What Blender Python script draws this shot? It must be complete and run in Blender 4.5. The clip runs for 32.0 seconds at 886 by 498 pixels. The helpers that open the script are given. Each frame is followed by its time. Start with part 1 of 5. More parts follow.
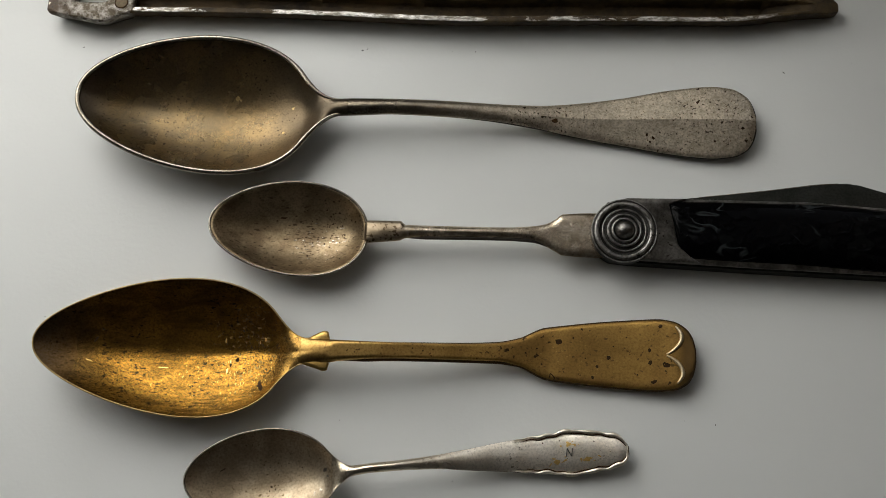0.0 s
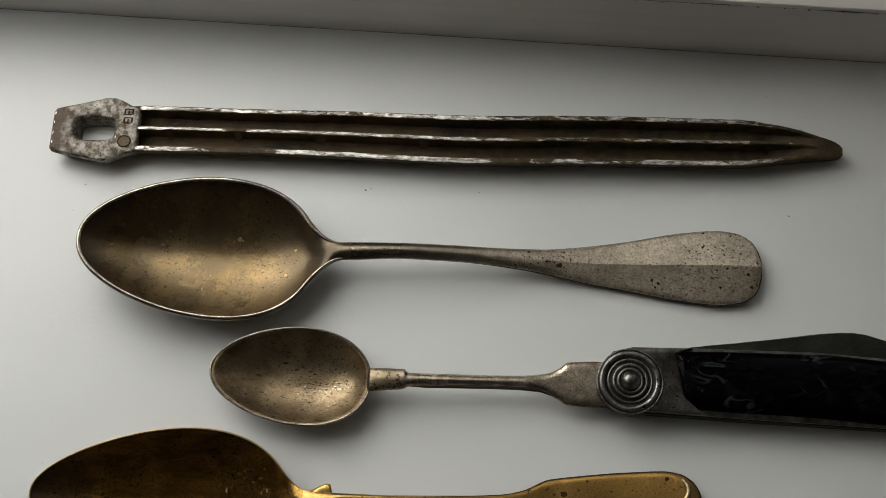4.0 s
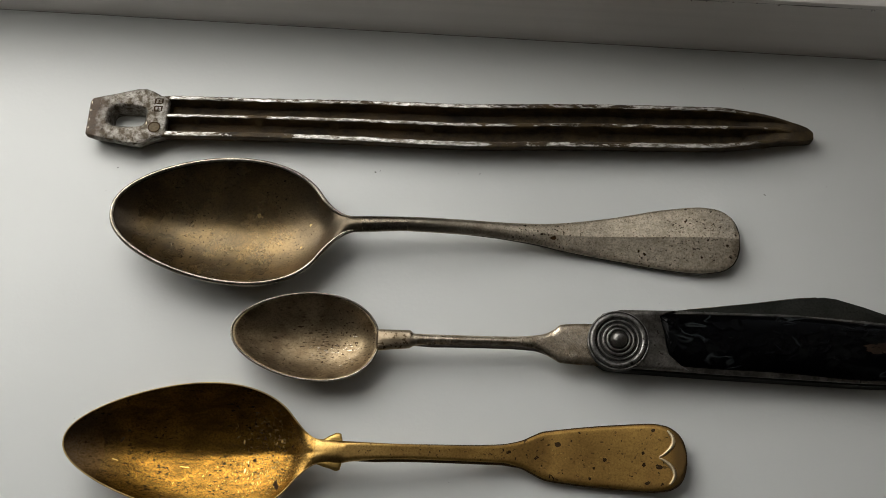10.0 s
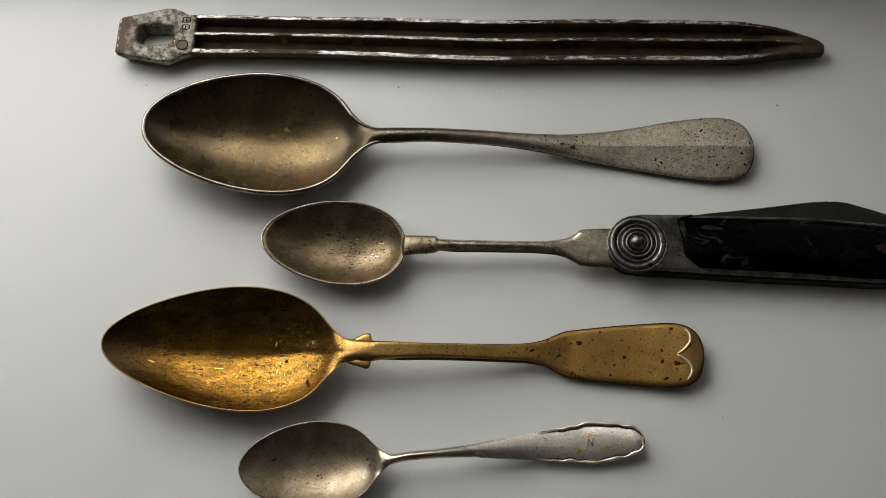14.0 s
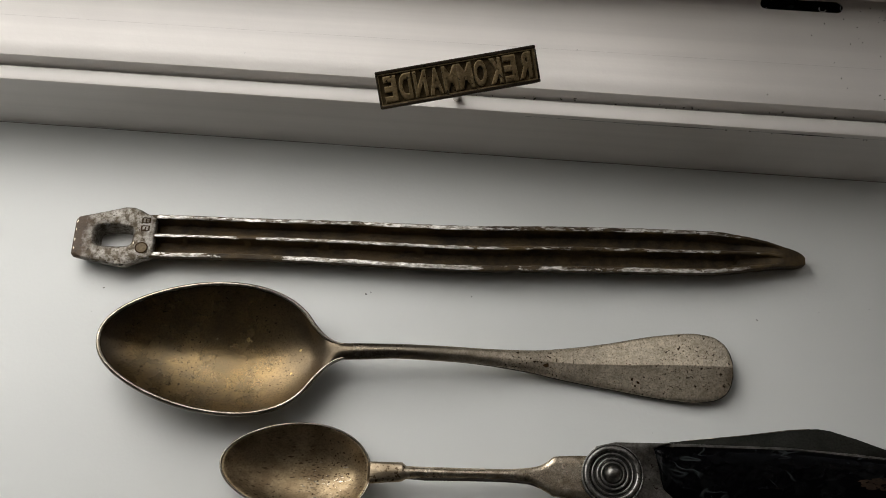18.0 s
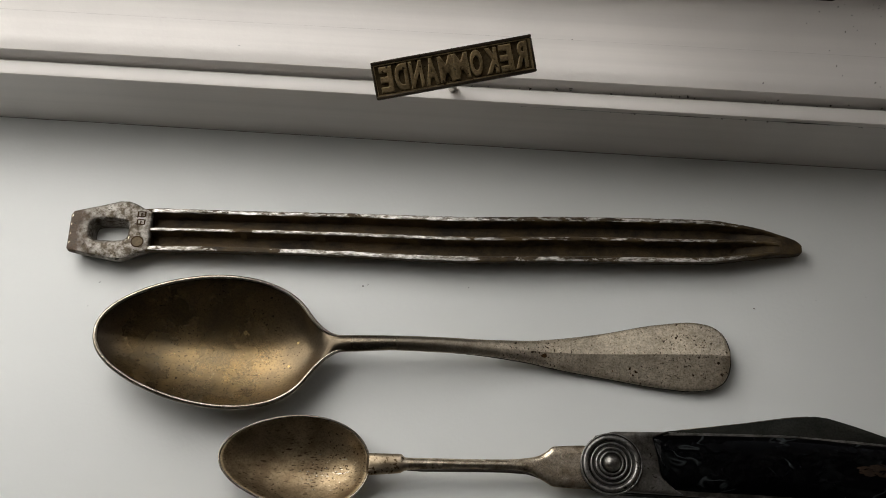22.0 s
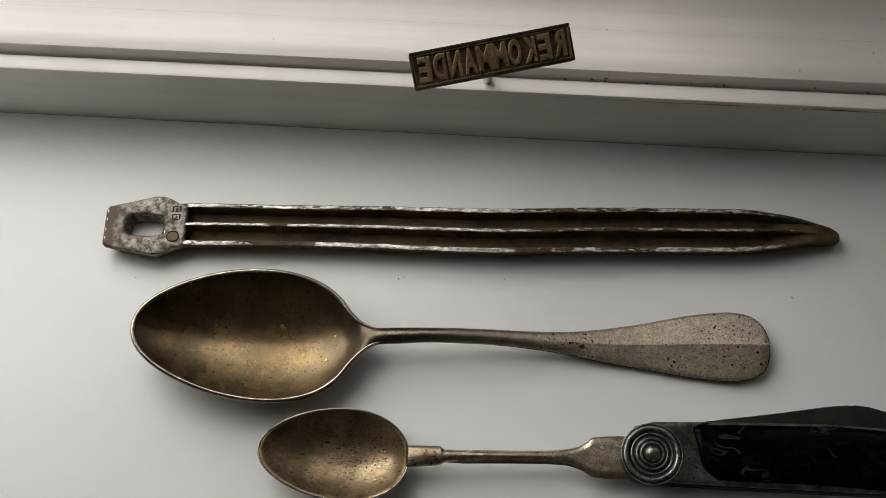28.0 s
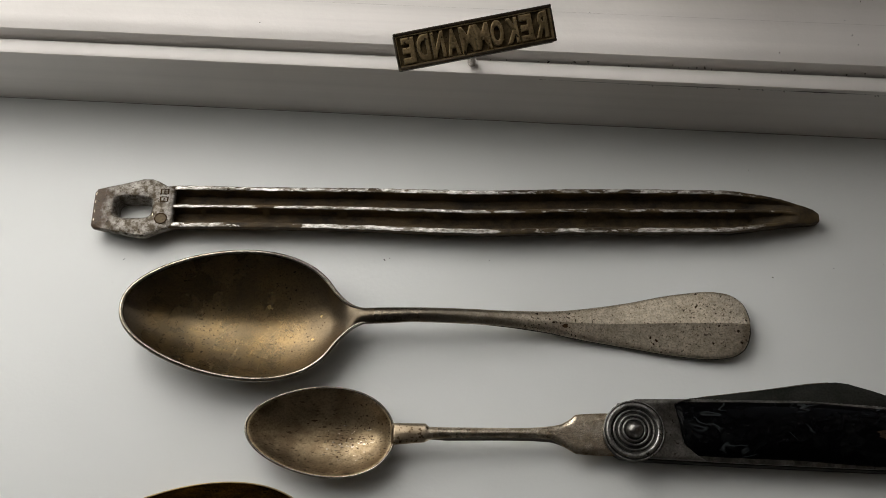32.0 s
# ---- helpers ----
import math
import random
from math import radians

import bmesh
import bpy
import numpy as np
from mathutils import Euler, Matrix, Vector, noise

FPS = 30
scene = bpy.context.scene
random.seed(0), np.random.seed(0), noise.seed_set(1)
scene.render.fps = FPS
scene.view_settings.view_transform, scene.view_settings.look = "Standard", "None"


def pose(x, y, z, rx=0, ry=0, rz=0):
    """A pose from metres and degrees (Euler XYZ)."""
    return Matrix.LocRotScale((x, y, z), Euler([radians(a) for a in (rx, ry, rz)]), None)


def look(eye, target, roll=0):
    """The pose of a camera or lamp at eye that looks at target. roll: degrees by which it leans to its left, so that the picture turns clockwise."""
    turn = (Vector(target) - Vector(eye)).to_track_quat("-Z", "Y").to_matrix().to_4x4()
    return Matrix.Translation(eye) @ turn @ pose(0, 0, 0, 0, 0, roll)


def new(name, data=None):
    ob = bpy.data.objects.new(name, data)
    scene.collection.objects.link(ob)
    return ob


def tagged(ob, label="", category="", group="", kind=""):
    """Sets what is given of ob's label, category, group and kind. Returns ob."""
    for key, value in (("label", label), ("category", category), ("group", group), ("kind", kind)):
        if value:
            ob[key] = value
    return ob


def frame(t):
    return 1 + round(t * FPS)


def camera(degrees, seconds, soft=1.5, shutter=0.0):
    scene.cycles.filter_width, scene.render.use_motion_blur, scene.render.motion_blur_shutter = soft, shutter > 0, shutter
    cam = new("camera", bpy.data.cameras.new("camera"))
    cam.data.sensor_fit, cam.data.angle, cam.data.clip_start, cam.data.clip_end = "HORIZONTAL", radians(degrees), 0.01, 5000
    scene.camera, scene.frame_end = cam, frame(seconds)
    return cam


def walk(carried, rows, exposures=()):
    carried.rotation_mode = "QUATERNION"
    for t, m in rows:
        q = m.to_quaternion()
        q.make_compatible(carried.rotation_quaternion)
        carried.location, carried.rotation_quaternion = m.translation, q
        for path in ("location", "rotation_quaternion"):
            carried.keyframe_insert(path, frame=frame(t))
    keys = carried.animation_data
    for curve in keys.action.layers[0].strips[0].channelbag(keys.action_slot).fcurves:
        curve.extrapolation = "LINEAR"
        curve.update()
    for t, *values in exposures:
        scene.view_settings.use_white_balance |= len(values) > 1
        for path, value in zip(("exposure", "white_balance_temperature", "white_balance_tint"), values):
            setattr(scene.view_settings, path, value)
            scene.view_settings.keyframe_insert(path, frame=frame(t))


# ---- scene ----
cam = camera(42.57, 32.0, soft=0.78)
# seconds, eye x y z, yaw, pitch, roll
PATH = [
    (0.0, 0.0171, -0.0933, 0.3442, 2.15, -75.49, 3.15),
    (0.5, 0.0179, -0.0901, 0.3435, 2.08, -75.28, 3.31),
    (1.0, 0.0169, -0.0858, 0.3436, 2.03, -75.22, 3.22),
    (1.5, 0.0172, -0.0820, 0.3439, 2.08, -75.08, 3.30),
    (2.0, 0.0173, -0.0799, 0.3440, 2.01, -74.73, 3.42),
    (2.5, 0.0167, -0.0805, 0.3448, 2.05, -74.19, 3.41),
    (3.0, 0.0157, -0.0761, 0.3464, 1.95, -74.13, 3.35),
    (3.5, 0.0153, -0.0669, 0.3489, 2.32, -73.79, 3.24),
    (4.0, 0.0133, -0.0611, 0.3502, 2.21, -73.43, 2.84),
    (4.5, 0.0115, -0.0564, 0.3527, 2.19, -73.32, 2.38),
    (6.5, 0.0155, -0.0513, 0.3580, 1.85, -71.05, 2.82),
    (7.0, 0.0146, -0.0543, 0.3579, 2.02, -71.14, 2.80),
    (7.5, 0.0137, -0.0590, 0.3583, 2.05, -71.00, 2.74),
    (8.0, 0.0139, -0.0663, 0.3598, 2.16, -70.40, 2.72),
    (8.5, 0.0137, -0.0735, 0.3610, 2.13, -70.08, 2.67),
    (9.0, 0.0147, -0.0836, 0.3615, 2.16, -69.72, 2.62),
    (9.5, 0.0150, -0.0932, 0.3652, 2.37, -69.70, 2.71),
    (10.0, 0.0165, -0.1016, 0.3692, 2.46, -69.81, 3.03),
    (10.5, 0.0168, -0.1094, 0.3725, 2.59, -69.77, 3.19),
    (11.0, 0.0140, -0.1167, 0.3748, 2.63, -69.56, 2.92),
    (11.5, 0.0135, -0.1214, 0.3762, 2.54, -69.76, 3.06),
    (12.0, 0.0098, -0.1262, 0.3717, 2.21, -70.66, 3.17),
    (12.5, 0.0057, -0.1327, 0.3709, 2.23, -71.22, 3.16),
    (13.0, 0.0067, -0.1342, 0.3739, 2.23, -71.37, 3.36),
    (13.5, 0.0076, -0.1320, 0.3717, 2.03, -71.29, 3.29),
    (15.5, 0.0102, -0.1036, 0.3833, 2.21, -70.32, 1.65),
    (16.0, 0.0126, -0.0891, 0.3835, 2.24, -70.71, 1.60),
    (16.5, 0.0103, -0.0744, 0.3808, 2.29, -70.82, 1.41),
    (17.0, 0.0096, -0.0671, 0.3794, 2.33, -70.37, 1.67),
    (17.5, 0.0084, -0.0654, 0.3786, 2.26, -69.43, 1.61),
    (18.0, 0.0088, -0.0651, 0.3795, 2.06, -69.06, 1.70),
    (18.5, 0.0093, -0.0650, 0.3805, 1.72, -68.93, 1.70),
    (19.0, 0.0089, -0.0656, 0.3805, 1.59, -68.84, 1.64),
    (19.5, 0.0084, -0.0685, 0.3805, 1.67, -68.67, 1.55),
    (20.0, 0.0078, -0.0676, 0.3846, 1.43, -68.98, 1.45),
    (20.5, 0.0083, -0.0669, 0.3818, 1.41, -68.89, 1.54),
    (21.0, 0.0074, -0.0686, 0.3818, 1.38, -68.79, 1.42),
    (21.5, 0.0085, -0.0688, 0.3813, 1.52, -68.96, 1.58),
    (22.0, 0.0073, -0.0664, 0.3786, 1.46, -69.30, 1.52),
    (22.5, 0.0044, -0.0643, 0.3747, 1.53, -69.54, 1.21),
    (23.0, 0.0020, -0.0603, 0.3701, 1.63, -69.91, 1.17),
    (23.5, 0.0020, -0.0653, 0.3722, 1.67, -69.33, 1.47),
    (24.0, 0.0017, -0.0668, 0.3771, 1.60, -69.39, 1.68),
    (24.5, 0.0018, -0.0689, 0.3770, 1.70, -69.10, 1.83),
    (25.0, 0.0032, -0.0700, 0.3782, 1.58, -69.08, 2.10),
    (25.5, 0.0027, -0.0700, 0.3783, 1.45, -69.16, 2.16),
    (27.5, -0.0000, -0.0679, 0.3778, 1.25, -69.45, 2.38),
    (28.0, -0.0012, -0.0697, 0.3769, 1.17, -69.19, 2.24),
    (28.5, -0.0009, -0.0708, 0.3772, 1.16, -69.13, 2.25),
    (29.0, -0.0013, -0.0723, 0.3781, 1.16, -69.14, 2.13),
    (29.5, -0.0006, -0.0726, 0.3789, 1.12, -69.30, 2.15),
    (30.0, -0.0006, -0.0733, 0.3777, 1.07, -69.24, 1.97),
    (30.5, -0.0019, -0.0724, 0.3773, 1.02, -69.52, 1.72),
    (31.0, -0.0013, -0.0735, 0.3781, 0.88, -69.44, 1.82),
    (31.5, 0.0004, -0.0750, 0.3779, 0.94, -69.33, 1.92),
    (32.0, 0.0019, -0.0767, 0.3791, 0.94, -69.32, 1.97),
]
walk(cam, [(t, pose(x, y, z, 90 + pitch, roll, yaw)) for t, x, y, z, yaw, pitch, roll in PATH],
     exposures=[(0.0, 0.0, 6500, 10), (3.0, -0.02, 6500, 9.7), (8.0, 0.03, 6500, 10.2), (12.0, -0.05, 6500, 10.3), (17.0, 0.03, 6520, 11.5), (32.0, 0.02, 6520, 11.7)])

# ---- light: overcast sky outside, daylight entering by the window ----
world = bpy.data.worlds.new("sky")
scene.world = world
world.use_nodes = True
sky = world.node_tree.nodes.new("ShaderNodeTexSky")
sky.sky_type, sky.sun_disc, sky.sun_elevation, sky.sun_rotation = "NISHITA", False, radians(38), radians(-35)
grey = world.node_tree.nodes.new("ShaderNodeHueSaturation")   # an overcast, nearly colourless sky
grey.inputs["Saturation"].default_value = 0.15
world.node_tree.links.new(sky.outputs[0], grey.inputs["Color"])
world.node_tree.links.new(grey.outputs[0], world.node_tree.nodes["Background"].inputs[0])
world.node_tree.nodes["Background"].inputs[1].default_value = 0.15

RIM = pose(0, 0.1179, 0, 0, 0, -3.13)      # the window's own axes: x along the rail, y outwards

def daylight(x, y, z, w, h, watts, tint):
    data = bpy.data.lights.new("window_daylight", "AREA")
    data.shape, data.size, data.size_y, data.energy, data.color = "RECTANGLE", w, h, watts, tint
    data.spread = radians(150)
    ob = new("window_daylight", data)
    ob.matrix_world = RIM @ look((x, y, z), (-0.12, -0.24, 0.0))
    return ob

daylight(-0.39, 0.14, 0.38, 0.66, 0.48, 2.06, (1.0, 0.975, 0.915))

# ---- materials ----
def mat(name):
    m = bpy.data.materials.new(name)
    m.use_nodes = True
    return m, m.node_tree.nodes, m.node_tree.links, m.node_tree.nodes["Principled BSDF"]

def coords(nodes, links, scale):
    c = nodes.new("ShaderNodeTexCoord")
    k = nodes.new("ShaderNodeMapping")
    k.inputs["Scale"].default_value = scale if isinstance(scale, tuple) else (scale,) * 3
    links.new(c.outputs["Object"], k.inputs["Vector"])
    return k.outputs["Vector"]

def grain(nodes, links, scale, detail=4.0, rough=0.55, dist=0.0):
    n = nodes.new("ShaderNodeTexNoise")
    n.inputs["Scale"].default_value, n.inputs["Detail"].default_value = 1.0, detail
    n.inputs["Roughness"].default_value, n.inputs["Distortion"].default_value = rough, dist
    links.new(coords(nodes, links, scale), n.inputs["Vector"])
    return n.outputs["Fac"]

def ramp(nodes, links, fac, *stops):
    r = nodes.new("ShaderNodeValToRGB")
    e = r.color_ramp.elements
    while len(e) < len(stops):
        e.new(0.5)
    for el, (p, c) in zip(e, stops):
        el.position = p
        el.color = (c, c, c, 1) if isinstance(c, (int, float)) else (*c, 1)
    links.new(fac, r.inputs["Fac"])
    return r.outputs["Color"]

def blend(nodes, links, fac, a, b, how="MIX"):
    m = nodes.new("ShaderNodeMix")
    m.data_type, m.blend_type = "RGBA", how
    for sock, v in (("Factor", fac), (6, a), (7, b)):
        s = m.inputs[0] if sock == "Factor" else m.inputs[sock]
        if isinstance(v, bpy.types.NodeSocket):
            links.new(v, s)
        elif isinstance(v, tuple):
            s.default_value = (*v, 1)
        else:
            s.default_value = v
    return m.outputs[2]

def bumped(nodes, links, bsdf, height, strength, distance):
    b = nodes.new("ShaderNodeBump")
    b.inputs["Strength"].default_value, b.inputs["Distance"].default_value = strength, distance
    links.new(height, b.inputs["Height"])
    links.new(b.outputs["Normal"], bsdf.inputs["Normal"])

def painted(name, base, rough, stain=0.06, streak=(3.0, 60.0, 60.0), coat=0.0):
    m, n, l, p = mat(name)
    cloud = grain(n, l, 9.0, 5.0)
    fine = grain(n, l, streak, 6.0)
    dark = tuple(c * (1 - stain) for c in base)
    c1 = blend(n, l, ramp(n, l, cloud, (0.35, 0.0), (0.65, 1.0)), base, dark)
    c2 = blend(n, l, ramp(n, l, fine, (0.45, 0.0), (0.8, 0.6)), c1, tuple(c * (1 - 1.6 * stain) for c in base))
    l.new(c2, p.inputs["Base Color"])
    l.new(ramp(n, l, cloud, (0.3, rough * 0.85), (0.7, rough * 1.15)), p.inputs["Roughness"])
    p.inputs["Coat Weight"].default_value = coat
    bumped(n, l, p, grain(n, l, 700.0, 3.0), 0.12, 0.0004)
    return m

def plated(name, bright, dull, pit, rough, blotch=70.0, pits=900.0, pit_at=0.66, along=(260.0, 900.0, 900.0), scratch=0.25, speck=0.5, metal=1.0, roots=()):
    """Old plated metal: bright and tarnished patches, dark pits and fine scratches."""
    m, n, l, p = mat(name)
    p.inputs["Metallic"].default_value = metal
    p.inputs["Specular IOR Level"].default_value = 0.5 if metal > 0.5 else 0.08
    patch = ramp(n, l, grain(n, l, blotch, 5.0, 0.6, 0.4), (0.36, 0.0), (0.66, 1.0))
    c = blend(n, l, patch, bright, dull)
    shine = ramp(n, l, grain(n, l, 120.0, 4.0), (0.3, rough * 0.90), (0.7, rough * 1.12))
    # stretches along it, worn otherwise or painted as shade: from, to, two colours, roughness
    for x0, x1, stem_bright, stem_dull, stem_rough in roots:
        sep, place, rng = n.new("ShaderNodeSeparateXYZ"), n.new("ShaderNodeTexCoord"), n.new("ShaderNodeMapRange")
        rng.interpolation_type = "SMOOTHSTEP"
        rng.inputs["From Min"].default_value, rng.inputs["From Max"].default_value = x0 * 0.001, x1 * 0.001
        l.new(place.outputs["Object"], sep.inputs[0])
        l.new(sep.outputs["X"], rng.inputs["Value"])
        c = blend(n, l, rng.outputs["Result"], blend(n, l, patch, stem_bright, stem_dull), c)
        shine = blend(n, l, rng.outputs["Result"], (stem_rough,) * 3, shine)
    fine = grain(n, l, 1500.0, 2.0)
    c = blend(n, l, ramp(n, l, fine, (0.42, 0.0), (0.68, speck)), c, tuple(v * 0.6 for v in dull))
    spots = grain(n, l, pits, 2.0, 0.5)
    where = grain(n, l, 60.0, 2.0)
    gate = n.new("ShaderNodeMath")
    gate.operation = "MULTIPLY"
    l.new(ramp(n, l, spots, (pit_at, 0.0), (pit_at + 0.05, 1.0)), gate.inputs[0])
    l.new(ramp(n, l, where, (0.42, 0.0), (0.58, 1.0)), gate.inputs[1])
    c = blend(n, l, gate.outputs[0], c, pit)
    l.new(c, p.inputs["Base Color"])
    l.new(shine, p.inputs["Roughness"])
    bumped(n, l, p, grain(n, l, along, 3.0), scratch, 0.0002)
    return m

M_SILL = painted("sill_laminate", (0.674, 0.692, 0.677), 0.36, 0.035, (2.0, 25.0, 25.0))
M_FRAME = painted("window_plastic", (0.86, 0.823, 0.785), 0.40, 0.14, (1.5, 160.0, 160.0))
M_WALL = painted("wall_paint", (0.83, 0.83, 0.83), 0.8, 0.05)
M_UNSEEN_DARK_WALL = painted("unseen_dark_wall_paint", (0.11, 0.085, 0.062), 0.8, 0.06)
M_REVEAL = painted("reveal_paint", (0.83, 0.83, 0.825), 0.7, 0.04)
M_FLOOR = painted("floor_boards", (0.42, 0.32, 0.22), 0.5, 0.25, (1.0, 40.0, 40.0))
M_DIRT = painted("dirt", (0.05, 0.045, 0.04), 0.9, 0.3)
M_DUST = painted("grey_dust", (0.30, 0.28, 0.25), 0.9, 0.2)
M_SCORE = painted("grey_score", (0.66, 0.63, 0.59), 0.8, 0.2)
# darker tip; neck half darkened in colour where window light reflects too brightly
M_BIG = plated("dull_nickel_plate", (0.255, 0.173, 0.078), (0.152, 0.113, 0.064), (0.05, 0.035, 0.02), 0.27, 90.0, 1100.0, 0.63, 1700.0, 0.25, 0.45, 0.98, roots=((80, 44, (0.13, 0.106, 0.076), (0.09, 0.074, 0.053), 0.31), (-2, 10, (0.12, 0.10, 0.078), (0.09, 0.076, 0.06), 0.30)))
M_RUST_SPOT = plated("brown_rust", (0.125, 0.094, 0.054), (0.075, 0.055, 0.03), (0.05, 0.035, 0.02), 0.6, metal=0.6)
# the next two colour handle edges and stem sides as if in shade
M_EDGE_SHADE = plated("black_edge_shade", (0.055, 0.045, 0.035), (0.03, 0.025, 0.02), (0.02, 0.015, 0.01), 0.45, metal=0.8)
M_BRASS_EDGE_SHADE = plated("brown_edge_shade", (0.10, 0.058, 0.022), (0.05, 0.03, 0.013), (0.02, 0.015, 0.01), 0.42, metal=0.9)
M_BROWN_WEAR = plated("brown_wear", (0.026, 0.016, 0.010), (0.012, 0.008, 0.005), (0.01, 0.007, 0.005), 0.6, metal=0.1)
M_PIT = plated("rusty_pit", (0.16, 0.085, 0.035), (0.08, 0.045, 0.02), (0.05, 0.035, 0.02), 0.7, metal=0.3)
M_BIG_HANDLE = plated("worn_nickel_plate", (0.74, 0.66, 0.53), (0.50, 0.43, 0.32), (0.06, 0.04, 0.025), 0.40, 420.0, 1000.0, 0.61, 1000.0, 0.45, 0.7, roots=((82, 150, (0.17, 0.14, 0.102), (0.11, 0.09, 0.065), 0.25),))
M_SMALL = plated("worn_silver_plate", (0.34, 0.262, 0.158), (0.165, 0.118, 0.066), (0.07, 0.046, 0.024), 0.36, (110.0, 150.0, 150.0), (420.0, 1300.0, 1300.0), 0.61, metal=0.94)
M_SMALL_STEM = plated("worn_stem_plate", (0.74, 0.64, 0.50), (0.38, 0.305, 0.21), (0.08, 0.055, 0.03), 0.26, 260.0, 900.0, 0.58, (300.0, 1200.0, 1200.0), 0.4, roots=((56, 66, (0.30, 0.245, 0.17), (0.20, 0.155, 0.10), 0.40),))
M_TEA = plated("silver_plate", (0.46, 0.375, 0.26), (0.25, 0.19, 0.12), (0.10, 0.07, 0.03), 0.38, 130.0, 900.0, 0.65, metal=0.93, roots=((47, 36, (0.62, 0.54, 0.41), (0.44, 0.36, 0.25), 0.24),))
M_TEA_HANDLE = plated("bright_silver_plate", (0.96, 0.90, 0.79), (0.82, 0.74, 0.61), (0.12, 0.08, 0.03), 0.34, 150.0, 900.0, 0.64, metal=0.97, roots=((48, 100, (0.62, 0.54, 0.41), (0.44, 0.36, 0.25), 0.20),))
# tip coloured darker in place of the dark room it would reflect
M_BRASS = plated("aged_brass", (0.40, 0.208, 0.034), (0.165, 0.085, 0.017), (0.05, 0.03, 0.012), 0.22, (90.0, 260.0, 260.0), (520.0, 1100.0, 1100.0), 0.60, (300.0, 1200.0, 1200.0), 0.4, 0.6, 0.98, roots=((-3, 20, (0.15, 0.105, 0.062), (0.105, 0.074, 0.045), 0.34), (80, 68, (0.50, 0.31, 0.09), (0.36, 0.21, 0.055), 0.28)))
M_BRASS_HANDLE = plated("browned_brass", (0.44, 0.268, 0.076), (0.30, 0.175, 0.050), (0.05, 0.03, 0.015), 0.42, 80.0, 520.0, 0.64, 700.0, 0.25, roots=((76, 135, (0.52, 0.335, 0.11), (0.38, 0.23, 0.07), 0.28), (194, 190, (0.17, 0.105, 0.04), (0.115, 0.07, 0.028), 0.45)))
M_BRASS_SHINE = plated("bright_brass", (0.52, 0.335, 0.10), (0.42, 0.265, 0.075), (0.1, 0.06, 0.02), 0.34)
M_BRASS_BROWN = plated("brown_brass", (0.25, 0.15, 0.05), (0.17, 0.10, 0.036), (0.06, 0.035, 0.015), 0.42)
M_HEART = plated("worn_relief", (0.82, 0.70, 0.48), (0.62, 0.50, 0.30), (0.3, 0.2, 0.1), 0.4)
M_BRASS_PALE = plated("rubbed_brass", (0.52, 0.385, 0.17), (0.36, 0.25, 0.10), (0.2, 0.12, 0.04), 0.35)
M_GILT_AND_GLINT = plated("gilt_and_glint", (0.95, 0.68, 0.24), (0.74, 0.48, 0.14), (0.2, 0.1, 0.03), 0.36)
M_RIM = plated("rubbed_silver", (0.54, 0.495, 0.415), (0.23, 0.195, 0.145), (0.10, 0.08, 0.05), 0.20, 140.0)
M_STEEL = plated("dark_steel", (0.17, 0.162, 0.145), (0.06, 0.056, 0.049), (0.025, 0.021, 0.017), 0.38, 220.0, 700.0, 0.66)
M_SPOT = plated("dark_patina", (0.062, 0.034, 0.015), (0.035, 0.02, 0.009), (0.03, 0.02, 0.01), 0.8, metal=0.2)
M_BLADE = plated("blackened_blade", (0.043, 0.044, 0.038), (0.022, 0.023, 0.019), (0.02, 0.018, 0.015), 0.40)
M_STAMP = plated("stamp_brass", (0.40, 0.30, 0.16), (0.25, 0.185, 0.095), (0.06, 0.045, 0.028), 0.45, 160.0, 700.0, 0.60)
M_STAMP_GROUND = plated("stamp_recess", (0.17, 0.125, 0.066), (0.09, 0.068, 0.038), (0.03, 0.022, 0.014), 0.55, 200.0)
M_STAMP_DARK = plated("stamp_grime", (0.075, 0.058, 0.040), (0.042, 0.033, 0.023), (0.015, 0.012, 0.01), 0.5)

